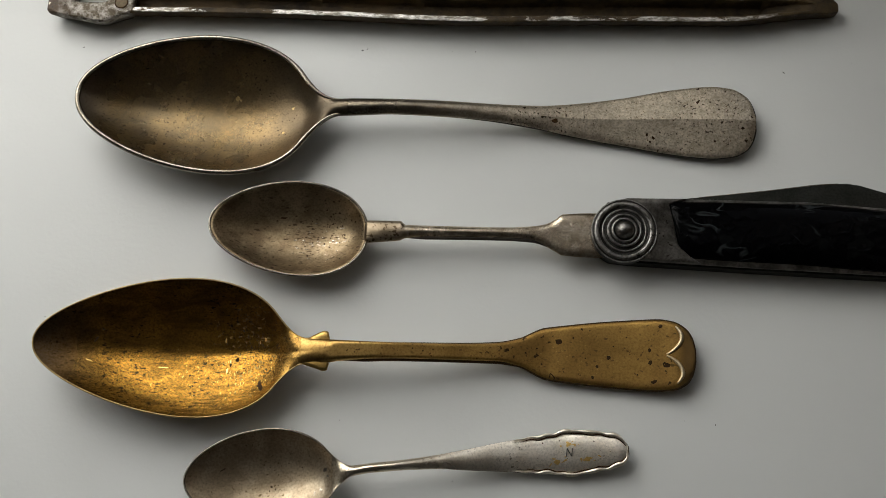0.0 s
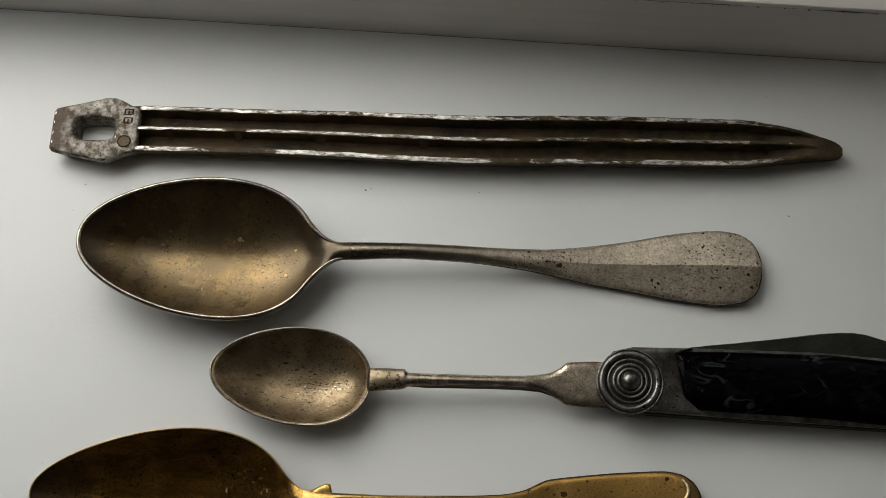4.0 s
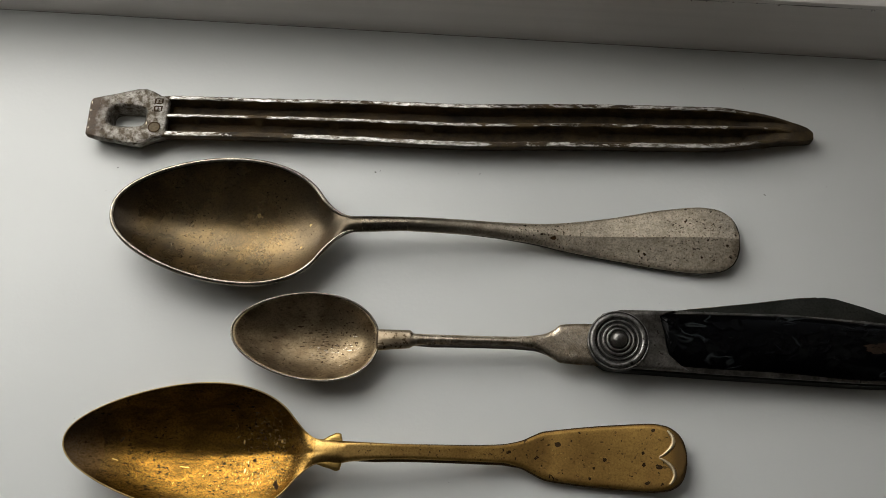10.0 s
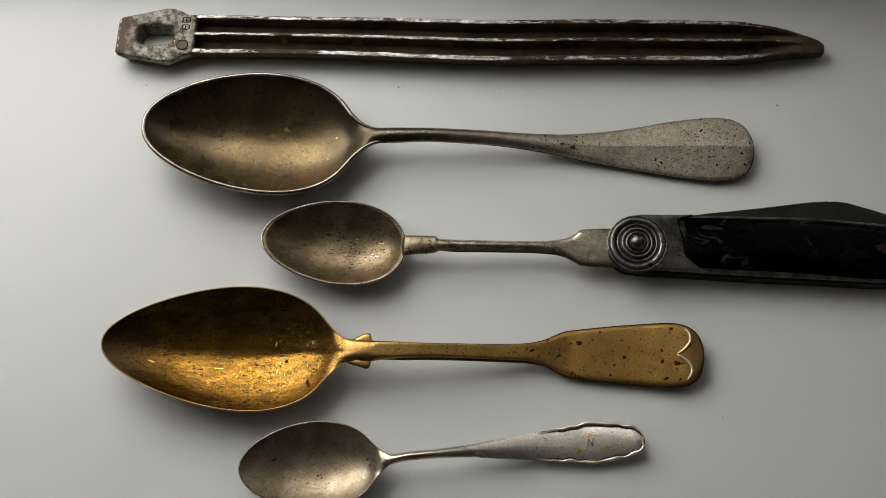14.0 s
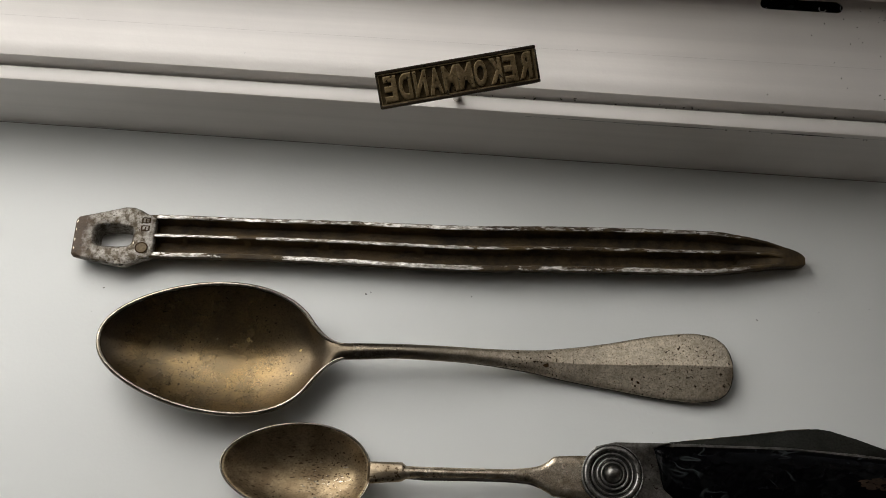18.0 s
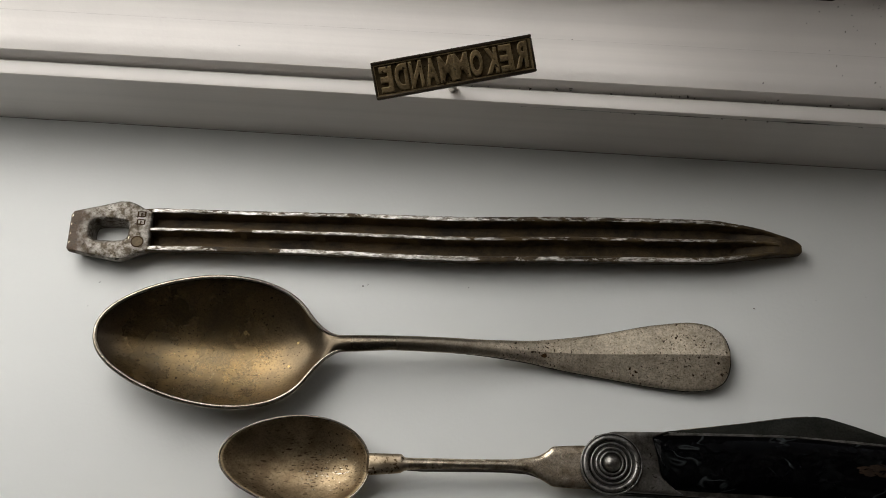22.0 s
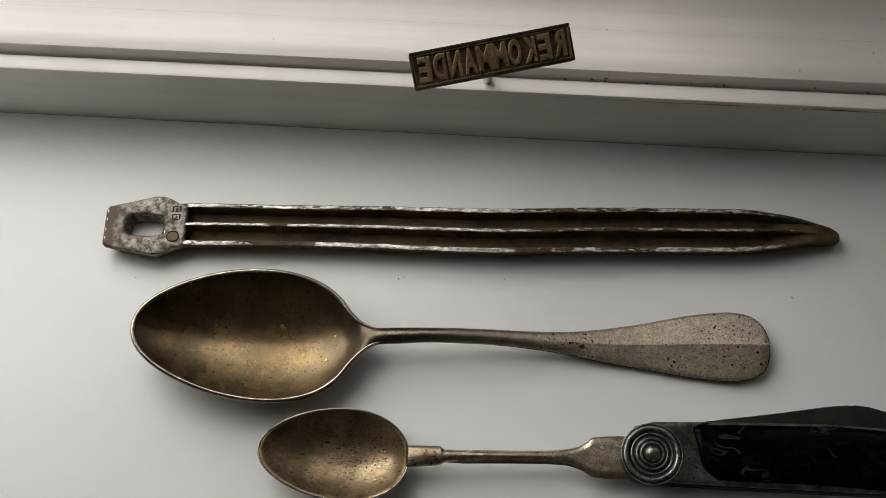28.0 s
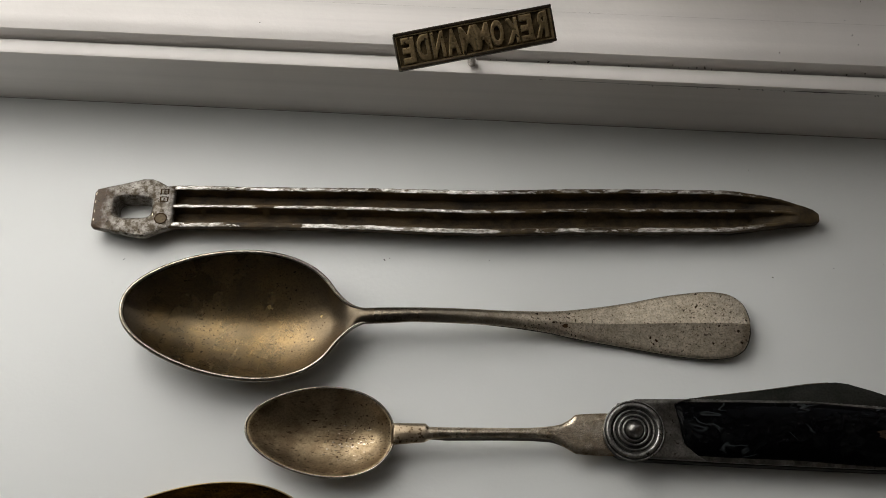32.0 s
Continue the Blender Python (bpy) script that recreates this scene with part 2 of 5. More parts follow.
def rusty_iron(name, top):
    """Brown iron whose three ridges are rubbed bright over certain stretches of their length."""
    m, n, l, p = mat(name)
    def maths(how, a, b):
        node = n.new("ShaderNodeMath")
        node.operation = how
        for sock, v in zip(node.inputs, (a, b)):
            if isinstance(v, bpy.types.NodeSocket):
                l.new(v, sock)
            else:
                sock.default_value = v
        return node.outputs[0]
    rust = blend(n, l, ramp(n, l, grain(n, l, 160.0, 6.0, 0.65), (0.35, 0.0), (0.65, 1.0)), (0.074, 0.048, 0.018), (0.019, 0.0128, 0.0066))
    rust = blend(n, l, ramp(n, l, grain(n, l, (30.0, 80.0, 80.0), 4.0, 0.6), (0.5, 0.0), (0.75, 0.8)), rust, (0.112, 0.068, 0.024))
    sep = n.new("ShaderNodeSeparateXYZ")
    c = n.new("ShaderNodeTexCoord")
    l.new(c.outputs["Object"], sep.inputs[0])
    along = maths("MULTIPLY", sep.outputs["X"], 1 / 0.256)
    def ridge(*stops):
        return ramp(n, l, along, *[(x / 256, v) for x, v in stops])
    upper = ridge((27, 0.62), (55, 0.62), (58, 1.0), (64, 0.95), (68, 0.46), (105, 0.50), (115, 0.72), (136, 0.66), (142, 0.42), (222, 0.52), (234, 0.12))
    middle = ridge((27, 0.98), (56, 0.98), (58, 0.12), (63, 0.12), (65, 0.95), (137, 0.95), (141, 0.34), (196, 0.32), (201, 0.72), (215, 0.70), (226, 0.1))
    lower = ridge((27, 0.62), (48, 0.60), (53, 0.16), (73, 0.16), (76, 0.9), (84, 0.66), (113, 0.72), (116, 0.86), (139, 0.84), (144, 0.30), (165, 0.30), (168, 0.86), (171, 0.34), (190, 0.36), (194, 0.66), (224, 0.64), (236, 0.12))
    level = blend(n, l, maths("GREATER_THAN", sep.outputs["Y"], 0.0045), middle, upper)
    level = blend(n, l, maths("LESS_THAN", sep.outputs["Y"], -0.0025), level, lower)
    rng = n.new("ShaderNodeMapRange")
    rng.inputs["From Min"].default_value, rng.inputs["From Max"].default_value = top - 0.00032, top - 0.00006
    l.new(sep.outputs["Z"], rng.inputs["Value"])
    speck = ramp(n, l, grain(n, l, (150.0, 520.0, 520.0), 6.0, 0.75, 0.4), (0.30, 0.0), (0.62, 1.0))
    bare = maths("MULTIPLY", rng.outputs["Result"], ramp(n, l, maths("ADD", level, maths("SUBTRACT", speck, 1.0)), (0.0, 0.0), (0.10, 1.0)))
    worn = blend(n, l, ramp(n, l, grain(n, l, (350.0, 1100.0, 1100.0), 4.0, 0.7), (0.40, 0.0), (0.58, 1.0)), (0.74, 0.72, 0.68), (0.20, 0.178, 0.145))
    l.new(blend(n, l, bare, rust, worn), p.inputs["Base Color"])
    l.new(bare, p.inputs["Metallic"])
    l.new(ramp(n, l, bare, (0.0, 0.62), (1.0, 0.33)), p.inputs["Roughness"])
    p.inputs["Specular IOR Level"].default_value = 0.3
    bumped(n, l, p, grain(n, l, 500.0, 5.0, 0.7), 0.6, 0.0006)
    return m

M_IRON = rusty_iron("rusty_iron", 0.0105)

def black_plastic():
    m, n, l, p = mat("black_celluloid")
    c = blend(n, l, ramp(n, l, grain(n, l, (60.0, 90.0, 90.0), 3.0, 0.5, 2.0), (0.55, 0.0), (0.75, 1.0)), (0.0008, 0.0008, 0.001), (0.004, 0.0045, 0.0045))
    # pale pearly streaks in patches
    streak = ramp(n, l, grain(n, l, (90.0, 150.0, 150.0), 1.0, 0.4, 1.2), (0.45, 0.0), (0.50, 1.0), (0.53, 0.0))
    c = blend(n, l, ramp(n, l, grain(n, l, (75.0, 110.0, 110.0), 1.0), (0.54, 0.0), (0.62, 1.0)), c, blend(n, l, streak, c, (0.026, 0.030, 0.031)))
    l.new(c, p.inputs["Base Color"])
    p.inputs["Roughness"].default_value = 0.13
    p.inputs["Specular IOR Level"].default_value = 0.06
    bumped(n, l, p, grain(n, l, 160.0, 2.0, 0.4, 1.0), 0.12, 0.0006)
    return m

M_BLACK = black_plastic()

def glass():
    m, n, l, p = mat("window_glass")
    p.inputs["Transmission Weight"].default_value, p.inputs["Roughness"].default_value, p.inputs["IOR"].default_value = 1.0, 0.0, 1.45
    return m

M_GLASS = glass()

# ---- mesh helpers ----
def part(name, bm, material, parent=None, label="", smooth=True):
    me = bpy.data.meshes.new(name)
    bmesh.ops.recalc_face_normals(bm, faces=bm.faces)
    bm.to_mesh(me)
    bm.free()
    me.materials.append(material)
    me.polygons.foreach_set("use_smooth", [smooth] * len(me.polygons))
    ob = new(name, me)
    ob.parent = parent
    return tagged(ob, label)

def sharpen(ob, degrees=35):
    marked = [e.index for e in ob.data.edges if e.use_edge_sharp]
    ob.data.set_sharp_from_angle(angle=radians(degrees))
    for i in marked:
        ob.data.edges[i].use_edge_sharp = True
    return ob

def thing(name, m, label, category, group=""):
    ob = new(name)
    ob.empty_display_size = 0.01
    ob.matrix_world = m
    return tagged(ob, label, category, group)

def glide(xs, ys, x):
    """A smooth curve through stations, with no overshoot."""
    xs, ys = np.array(xs, float), np.array(ys, float)
    h, d = np.diff(xs), np.diff(ys) / np.diff(xs)
    m = np.r_[d[0], [0 if a * b <= 0 else 2 * a * b / (a + b) for a, b in zip(d, d[1:])], d[-1]]
    i = int(np.clip(np.searchsorted(xs, x) - 1, 0, len(xs) - 2))
    t = min(1.0, max(0.0, (x - xs[i]) / h[i]))
    return ((2 * t**3 - 3 * t**2 + 1) * ys[i] + (t**3 - 2 * t**2 + t) * h[i] * m[i]
            + (3 * t**2 - 2 * t**3) * ys[i + 1] + (t**3 - t**2) * h[i] * m[i + 1])

def loft(rings):
    """A closed skin over rings of equal count, capped at both ends."""
    bm = bmesh.new()
    vs = [[bm.verts.new(c) for c in r] for r in rings]
    k = len(vs[0])
    for a, b in zip(vs, vs[1:]):
        for i in range(k):
            bm.faces.new((a[i], a[(i + 1) % k], b[(i + 1) % k], b[i]))
    bm.faces.new(vs[0])
    bm.faces.new(vs[-1][::-1])
    return bm

def extrude_x(profile, x0, x1):
    return loft([[(x, n, z) for n, z in profile] for x in (x0, x1)])

def box(x0, x1, y0, y1, z0, z1, bevel=0.0, seg=2):
    bm = bmesh.new()
    bmesh.ops.create_cube(bm, size=1, matrix=Matrix.LocRotScale(((x0 + x1) / 2, (y0 + y1) / 2, (z0 + z1) / 2), None, (x1 - x0, y1 - y0, z1 - z0)))
    if bevel:
        bmesh.ops.bevel(bm, geom=bm.edges[:], offset=bevel, segments=seg, affect="EDGES", profile=0.5)
    return bm

def tube(points, radius, k=8):
    rings = []
    for i, p in enumerate(points):
        p = Vector(p)
        t = (Vector(points[min(i + 1, len(points) - 1)]) - Vector(points[max(i - 1, 0)])).normalized()
        side = t.cross(Vector((0, 0, 1))).normalized()
        up = side.cross(t)
        r = radius(i / (len(points) - 1)) if callable(radius) else radius
        rings.append([p + r * (math.cos(a) * side + math.sin(a) * up) for a in np.linspace(0, 2 * math.pi, k, endpoint=False)])
    return loft(rings)

MM = 0.001

def stains(ob, spots, material, name="dark_patina"):
    """Thin irregular spots lying on the upper skin of ob, at places and radii in mm along its own axes."""
    bpy.context.view_layer.update()
    bm = bmesh.new()
    off = ob.location
    for x, y, r, long, *lie in spots:
        turn = lie[0] if lie else random.random() * 3
        loop = []
        for a in np.linspace(0, 2 * math.pi, 11, endpoint=False):
            k = r * random.uniform(0.6, 1.15)
            u, v = k * long * math.cos(a), k * math.sin(a)
            px, py = x + u * math.cos(turn) - v * math.sin(turn), y + u * math.sin(turn) + v * math.cos(turn)
            hit, place, normal, _ = ob.ray_cast(Vector((px * MM, py * MM, 0.1)) - off, Vector((0, 0, -1)))
            if hit:
                loop.append(bm.verts.new(place + normal * 0.00005))
        if len(loop) > 5:
            hub = bm.verts.new(sum((v.co for v in loop), Vector()) / len(loop) + Vector((0, 0, 0.00003)))
            for a, b in zip(loop, loop[1:] + loop[:1]):
                bm.faces.new((a, b, hub))
    return tagged(part(name, bm, material, ob), kind="stuff")

def bowl_mesh(*shape, **more):
    """The bowl, made as deep as the sill below it allows."""
    bm = bowl_skin(*shape, **more)
    for _ in range(3):
        low = min(v.co.z for v in bm.verts) / MM
        bm.free()
        more["ease"] = more.get("ease", 0.0) - low
        bm = bowl_skin(*shape, **more)
    return bm

def egg_edge(a, length, width, egg, skew, full):
    """A point of an egg-shaped edge, the tip at a = 0 and the neck at a = pi."""
    x, s = length / 2 * (1 - math.cos(a)), math.sin(a)
    return x, width * math.copysign(abs(s) ** full, s) * (1 - egg * math.cos(a)) + skew * x

def neck_curve(egg, start, end, stem, side):
    """The concave edge that runs from a bowl's shoulder into the stem: places in mm, shoulder first."""
    length, width, k, skew, full = egg[0], egg[1], egg[2], egg[3], egg[6]
    a = math.acos(1 - 2 * start / length) * side
    (x0, y0), (xb, yb) = egg_edge(a, length, width, k, skew, full), egg_edge(a - 0.01 * side, length, width, k, skew, full)
    slope, run = (y0 - yb) / (x0 - xb), end - x0
    pts = []
    for t in np.linspace(0, 1, 15):
        y = (2 * t**3 - 3 * t**2 + 1) * y0 + (t**3 - 2 * t**2 + t) * run * slope + (3 * t**2 - 2 * t**3) * stem
        pts.append((x0 + run * t, y))
    return pts

def smooth_step(a, b, x):
    t = min(1.0, max(0.0, (x - a) / (b - a)))
    return t * t * (3 - 2 * t)

class SpoonForm:
    """One continuous spoon in mm: a hollow bowl whose rim runs through the neck into the stem and handle.
    Stations of the handle: along, upper edge, lower edge, height, thickness, ridge, squareness."""
    def __init__(self, egg, shift, neck, stations, wall=0.9, power=(2.2, 2.2), across=2.1, deepest=0.5, keel=0.0, side=0.35, past=2.0, open_end=0.06):
        length, width, k, skew, z_tip, z_neck, full = egg
        start, end, upper, lower = neck
        self.shift, self.length, self.wall, self.power, self.across, self.keel, self.side = shift, length, wall, power, across, keel, side
        self.cols = list(zip(*[r for r in stations if r[0] > end + shift[0] + 1.5]))
        a0 = math.acos(1 - 2 * start / length)
        xs, hi, lo = [], [], []
        for a in np.linspace(0.05, a0, 52)[:-1]:
            x, y = egg_edge(a, length, width, k, skew, full)
            xs.append(x + shift[0]); hi.append(y + shift[1]); lo.append(egg_edge(-a, length, width, k, skew, full)[1] + shift[1])
        for (x, y), (_, v) in zip(neck_curve(egg, start, end, upper, 1), neck_curve(egg, start, end, lower, -1)):
            xs.append(x + shift[0]); hi.append(y + shift[1]); lo.append(v + shift[1])
        self.bowl_xs, self.x_neck, self.x_end = list(xs), start + shift[0], end + shift[0]
        self.xs, self.hi, self.lo = xs + list(self.cols[0]), hi + list(self.cols[1]), lo + list(self.cols[2])
        self.zx = [shift[0], shift[0] + length * 0.5, shift[0] + length] + [x for x in self.cols[0] if x > shift[0] + length + 8]
        self.zz = [z_tip, (z_tip + z_neck) / 2, z_neck] + [z for x, z in zip(self.cols[0], self.cols[3]) if x > shift[0] + length + 8]
        self.past, self.warp, self.soft = past, math.log(0.5) / math.log(deepest), open_end
        self.deep = 0.0
        low = min(self.section(x, u)[1] for x in xs for u in (-0.2, 0.0, 0.2))
        for _ in range(8):
            self.deep += 0.7 * low
            low = min(self.section(x, u)[1] for x in xs for u in (-0.2, -0.1, 0.0, 0.1, 0.2))
        self.deep += low

    def at(self, col, x):
        return glide(self.cols[0], self.cols[col], max(x, self.cols[0][0]))

    def edges(self, x):
        return glide(self.xs, self.hi, x), glide(self.xs, self.lo, x), glide(self.zx, self.zz, x)

    def section(self, x, u):
        """Heights of the upper and the lower skin at one place across."""
        hi, lo, ze = self.edges(x)
        t = min(1.25, max(0.0, (x - self.shift[0]) / (self.length + self.past)))
        place = 2 * t**self.warp - 1
        f = 1 - abs(place) ** (self.power[0] if place < 0 else self.power[1])
        f = (f + math.sqrt(f * f + self.soft**2)) / 2 - self.soft / 2 * (1 - smooth_step(0.4, 0.8, t))
        if t > 1.2:
            f = 0.0
        w = smooth_step(self.x_neck - 1.0, self.x_end + 2.0, x)
        th, ridge, sq = self.at(4, x), self.at(5, x), self.at(6, x)
        q = self.across + (sq - self.across) * w
        body = 1 - abs(u) ** q
        top = ze + (w * th / 2 - (1 - w) * self.deep * f) * body + w * ridge * (1 - abs(u))
        y = (hi - lo) / 2 * u
        if self.keel:
            top -= self.keel * (1 - w) * smooth_step(0.36, 0.75, t) * math.exp(-abs(y + 0.4) / 1.3) * body
        low = (1 - w) * (top - self.wall) + w * (ze - self.side - (th / 2 - self.side * 0.4) * body)
        return top, low

    def mesh(self, x0, x1, step=0.8, k=36):
        last = self.cols[0][-1]
        grid = sorted({*self.bowl_xs, *np.arange(self.bowl_xs[-1] + 0.5, last, step).round(3), *self.cols[0]})
        rings = []
        us = [-math.cos(math.pi * i / k) for i in range(k + 1)]
        for x in [x0] * (x0 > grid[0]) + [x for x in grid if x0 < x < x1 or x == grid[0] == x0] + [min(x1, last)]:
            hi, lo, _ = self.edges(x)
            ends = [self.section(x, u) for u in us]
            ys = [(hi + lo) / 2 + (hi - lo) / 2 * u for u in us]
            rings.append([(x * MM, y * MM, e[0] * MM) for y, e in zip(ys, ends)] + [(x * MM, y * MM, e[1] * MM) for y, e in zip(ys[::-1], ends[::-1])])
        bm = loft(rings)
        bm.verts.ensure_lookup_table()
        n = 2 * (k + 1)
        for i in range(len(rings) - 1):
            x = rings[i][0][0] / MM
            if x > self.x_end and self.at(5, x) > 0.6:
                bm.edges.get((bm.verts[i * n + k // 2], bm.verts[(i + 1) * n + k // 2])).smooth = False
        return bm

    def edging(self, x0, radius, drop, inset=0.1):
        """A thin bead along the handle's edge and round its end."""
        last = self.cols[0][-1]
        xs = [x for x in np.arange(x0, last - 6, 1.0)] + list(np.linspace(last - 6, last, 16))
        run = [(x, glide(self.xs, self.hi, x) - inset) for x in xs] + [(x, glide(self.xs, self.lo, x) + inset) for x in xs[::-1]]
        return tube([(x * MM, y * MM, (glide(self.zx, self.zz, x) - drop) * MM) for x, y in run], lambda u: radius * MM * min(1.0, 0.1 + 6 * min(u, 1 - u)), 8)

    def bowl(self, split):
        return self.mesh(self.bowl_xs[0], split)

    def handle(self, split):
        return self.mesh(split, 1e6)

    def bead(self, radius, x_last, inset=0.3, lift=0.1, fade=9):
        """A rounded bead along the bowl's edge that runs out along both sides of the neck."""
        xs = [x for x in self.bowl_xs if x < x_last]
        edge = [(x, glide(self.xs, self.hi, x)) for x in xs[::-1]] + [(x, glide(self.xs, self.lo, x)) for x in xs]
        pts = []
        for i, (x, y) in enumerate(edge):
            (xa, ya), (xb, yb) = edge[max(0, i - 1)], edge[min(len(edge) - 1, i + 1)]
            n = math.hypot(xb - xa, yb - ya)
            pts.append(((x - (yb - ya) / n * inset) * MM, (y + (xb - xa) / n * inset) * MM, (glide(self.zx, self.zz, x) + lift) * MM))
        return tube(pts, lambda u: radius * MM * min(1.0, 0.25 + fade * min(u, 1 - u)), 10)

def bowl_skin(length, width, egg, skew, z_tip, z_neck, full, thick, wall=0.9, power=2.2, keel=0.0, facets=96, lip=0.3, stretch=1.3, ease=0.0, deepest=0.56):
    """An egg-shaped bowl in mm, open above: inner skin, rounded rim, outer skin. It touches z = 0."""
    cx = deepest * length
    rim = lambda x: z_tip + (z_neck - z_tip) * x / length
    deep = rim(cx) - thick - ease
    bm = bmesh.new()
    rings = []
    def ring(grow, lift, rho, depth):
        out = []
        for a in np.linspace(0, 2 * math.pi, facets, endpoint=False):
            x, y = egg_edge(a, length, width, egg, skew, full)
            px, py = cx + (x - cx) * rho * grow, skew * cx + (y - skew * cx) * rho * grow
            dx, dy = (x - cx) / length * 2, (y - skew * cx) / width
            flat = power + stretch * dx * dx / (dx * dx + dy * dy + 1e-9)
            z = rim(px) + lift - depth * (1 - rho**flat)
            z -= keel * 3.6 * max(0.0, px / length - 0.40) * math.exp(-((py - skew * px + 0.5) / 1.7) ** 2) * (1 - rho**6)
            out.append(bm.verts.new((px * MM, py * MM, z * MM)))
        return out
    shrink = 1 - wall / width
    for rho in np.linspace(0.07, 1, 16):
        rings.append(ring(shrink, 0.0, rho, deep))
    for a, up in ((0.12, 0.8), (0.35, 1.0), (0.7, 1.0), (0.92, 0.7)):
        rings.append(ring(shrink + (1 - shrink) * a, lip * up, 1, deep))
    for rho in np.linspace(1, 0.07, 14):
        rings.append(ring(1.0, 0.0, rho, deep + thick))
    for a, b in zip(rings, rings[1:]):
        for i in range(facets):
            bm.faces.new((a[i], a[(i + 1) % facets], b[(i + 1) % facets], b[i]))
    bm.faces.new(rings[0][::-1])
    bm.faces.new(rings[-1])
    return bm

def rim_mesh(length, width, egg, skew, z_tip, z_neck, full, bead, inset=0.3, lift=0.1, rise=0.0):
    """A rounded bead round a bowl's edge, in mm."""
    rings = []
    for a in np.linspace(0.0, 2 * math.pi, 128, endpoint=False):
        x, y = egg_edge(a, length, width, egg, skew, full)
        tx = length / 2 * math.sin(a)
        ty = width * (math.cos(a) - egg * math.cos(2 * a)) + skew * tx
        size = math.hypot(tx, ty)
        nx, ny = ty / size, -tx / size
        z = z_tip + (z_neck - z_tip) * x / length + lift + rise
        rings.append([((x - nx * inset * -1 + nx * bead * math.cos(b)) * MM, (y - ny * inset * -1 + ny * bead * math.cos(b)) * MM, (z + bead * math.sin(b)) * MM) for b in np.linspace(0, 2 * math.pi, 10, endpoint=False)])
    bm = bmesh.new()
    vs = [[bm.verts.new(c) for c in r] for r in rings]
    for a, b in zip(vs, vs[1:] + vs[:1]):
        for i in range(10):
            bm.faces.new((a[i], a[(i + 1) % 10], b[(i + 1) % 10], b[i]))
    return bm

def handle_mesh(stations, step=0.8, k=14):
    """A handle in mm through stations of: along, upper edge, lower edge, height, thickness, ridge, squareness."""
    cols = list(zip(*stations))
    rings = []
    xs = sorted({*np.arange(cols[0][0], cols[0][-1], step).round(3), *cols[0]})
    for x in xs:
        top, low, z, th, ridge, sq = (glide(cols[0], c, x) for c in cols[1:])
        mid, half = (top + low) / 2, (top - low) / 2
        us = [-math.cos(math.pi * i / k) for i in range(k + 1)]
        up = [(u, th / 2 * (1 - abs(u) ** sq) + ridge * (1 - abs(u))) for u in us]
        dn = [(u, -th / 2 * (1 - abs(u) ** sq)) for u in us[-2:0:-1]]
        rings.append([(x * MM, (mid + u * half) * MM, (z + h) * MM) for u, h in up + dn])
    bm = loft(rings)
    bm.edges.ensure_lookup_table()
    n = len(up) + len(dn)
    bm.verts.ensure_lookup_table()
    for i in range(len(rings) - 1):
        if glide(cols[0], cols[5], xs[i]) > 0.6:
            bm.edges.get((bm.verts[i * n + k // 2], bm.verts[(i + 1) * n + k // 2])).smooth = False
    return bm

# ---- setting ----
sill = part("window_sill", box(-1.05, 0.27, -0.205, 0.185, -0.032, 0.0, 0.004, 3), M_SILL)
tagged(sill, "smooth white laminate window sill, slightly dusty", "window sill", kind="structure")

FLOOR_Z = 0.0406
rail = part("window_frame", extrude_x([(0, -0.05), (0, 0.0325), (0.0004, 0.0335), (0.0014, 0.034), (0.0050, 0.034), (0.0057, 0.0334), (0.0059, 0.0290),
                                        (0.0065, 0.0290), (0.0068, 0.0374), (0.0073, 0.0386), (0.0092, 0.0396), (0.0120, FLOOR_Z), (0.0485, FLOOR_Z), (0.0500, 0.0420), (0.0506, 0.0440),
                                        (0.0512, 0.0515), (0.0522, 0.0525), (0.1000, 0.0525), (0.1000, -0.05)], -1.05, 0.27), M_FRAME)
rail.matrix_world = RIM
sharpen(rail, 30)
tagged(rail, "off-white plastic window frame rail with a grooved lip", "window frame", kind="structure")

def on_rim(name, bm, material, label, category, smooth=False):
    ob = part(name, bm, material, smooth=smooth)
    ob.matrix_world = RIM
    return tagged(ob, label, category, kind="structure")

window = on_rim("window_1", box(-1.05, 0.27, 0.0620, 0.098, 0.0620, 0.072, 0.003), M_FRAME, "white plastic window sash around a clear pane", "window")
for nm, b in (("jamb", (-1.05, -1.0, 0.0, 0.1, 0.0725, 1.35)), ("jamb", (0.23, 0.27, 0.0, 0.1, 0.0725, 1.35)), ("head", (-1.05, 0.27, 0.0, 0.1, 1.3505, 1.42))):
    part(nm, box(*b, 0.003), M_FRAME, window, smooth=False)
# post added out of view, only to shade the rail's right end
part("unseen_shade_post", box(0.030, 0.120, 0.056, 0.098, 0.0725, 1.35, 0.003), M_FRAME, window, smooth=False)
# strips guessed above the view, to cast the dark band on the rail
part("unseen_gasket", box(-1.05, 0.27, 0.0432, 0.098, 0.0528, 0.0617, 0.0012), M_FRAME, window, smooth=False)
part("unseen_gasket_lip", box(-1.05, 0.27, 0.0432, 0.0475, 0.0480, 0.0526, 0.0008), M_FRAME, window, smooth=False)
pane = part("pane", box(-1.0, 0.23, 0.089, 0.093, 0.0715, 1.35), M_GLASS, window, smooth=False)
pane.visible_shadow = False

def wall(name, b, material, label):
    ob = part(name, box(*b), material, smooth=False)
    return tagged(ob, label, "wall", kind="structure")

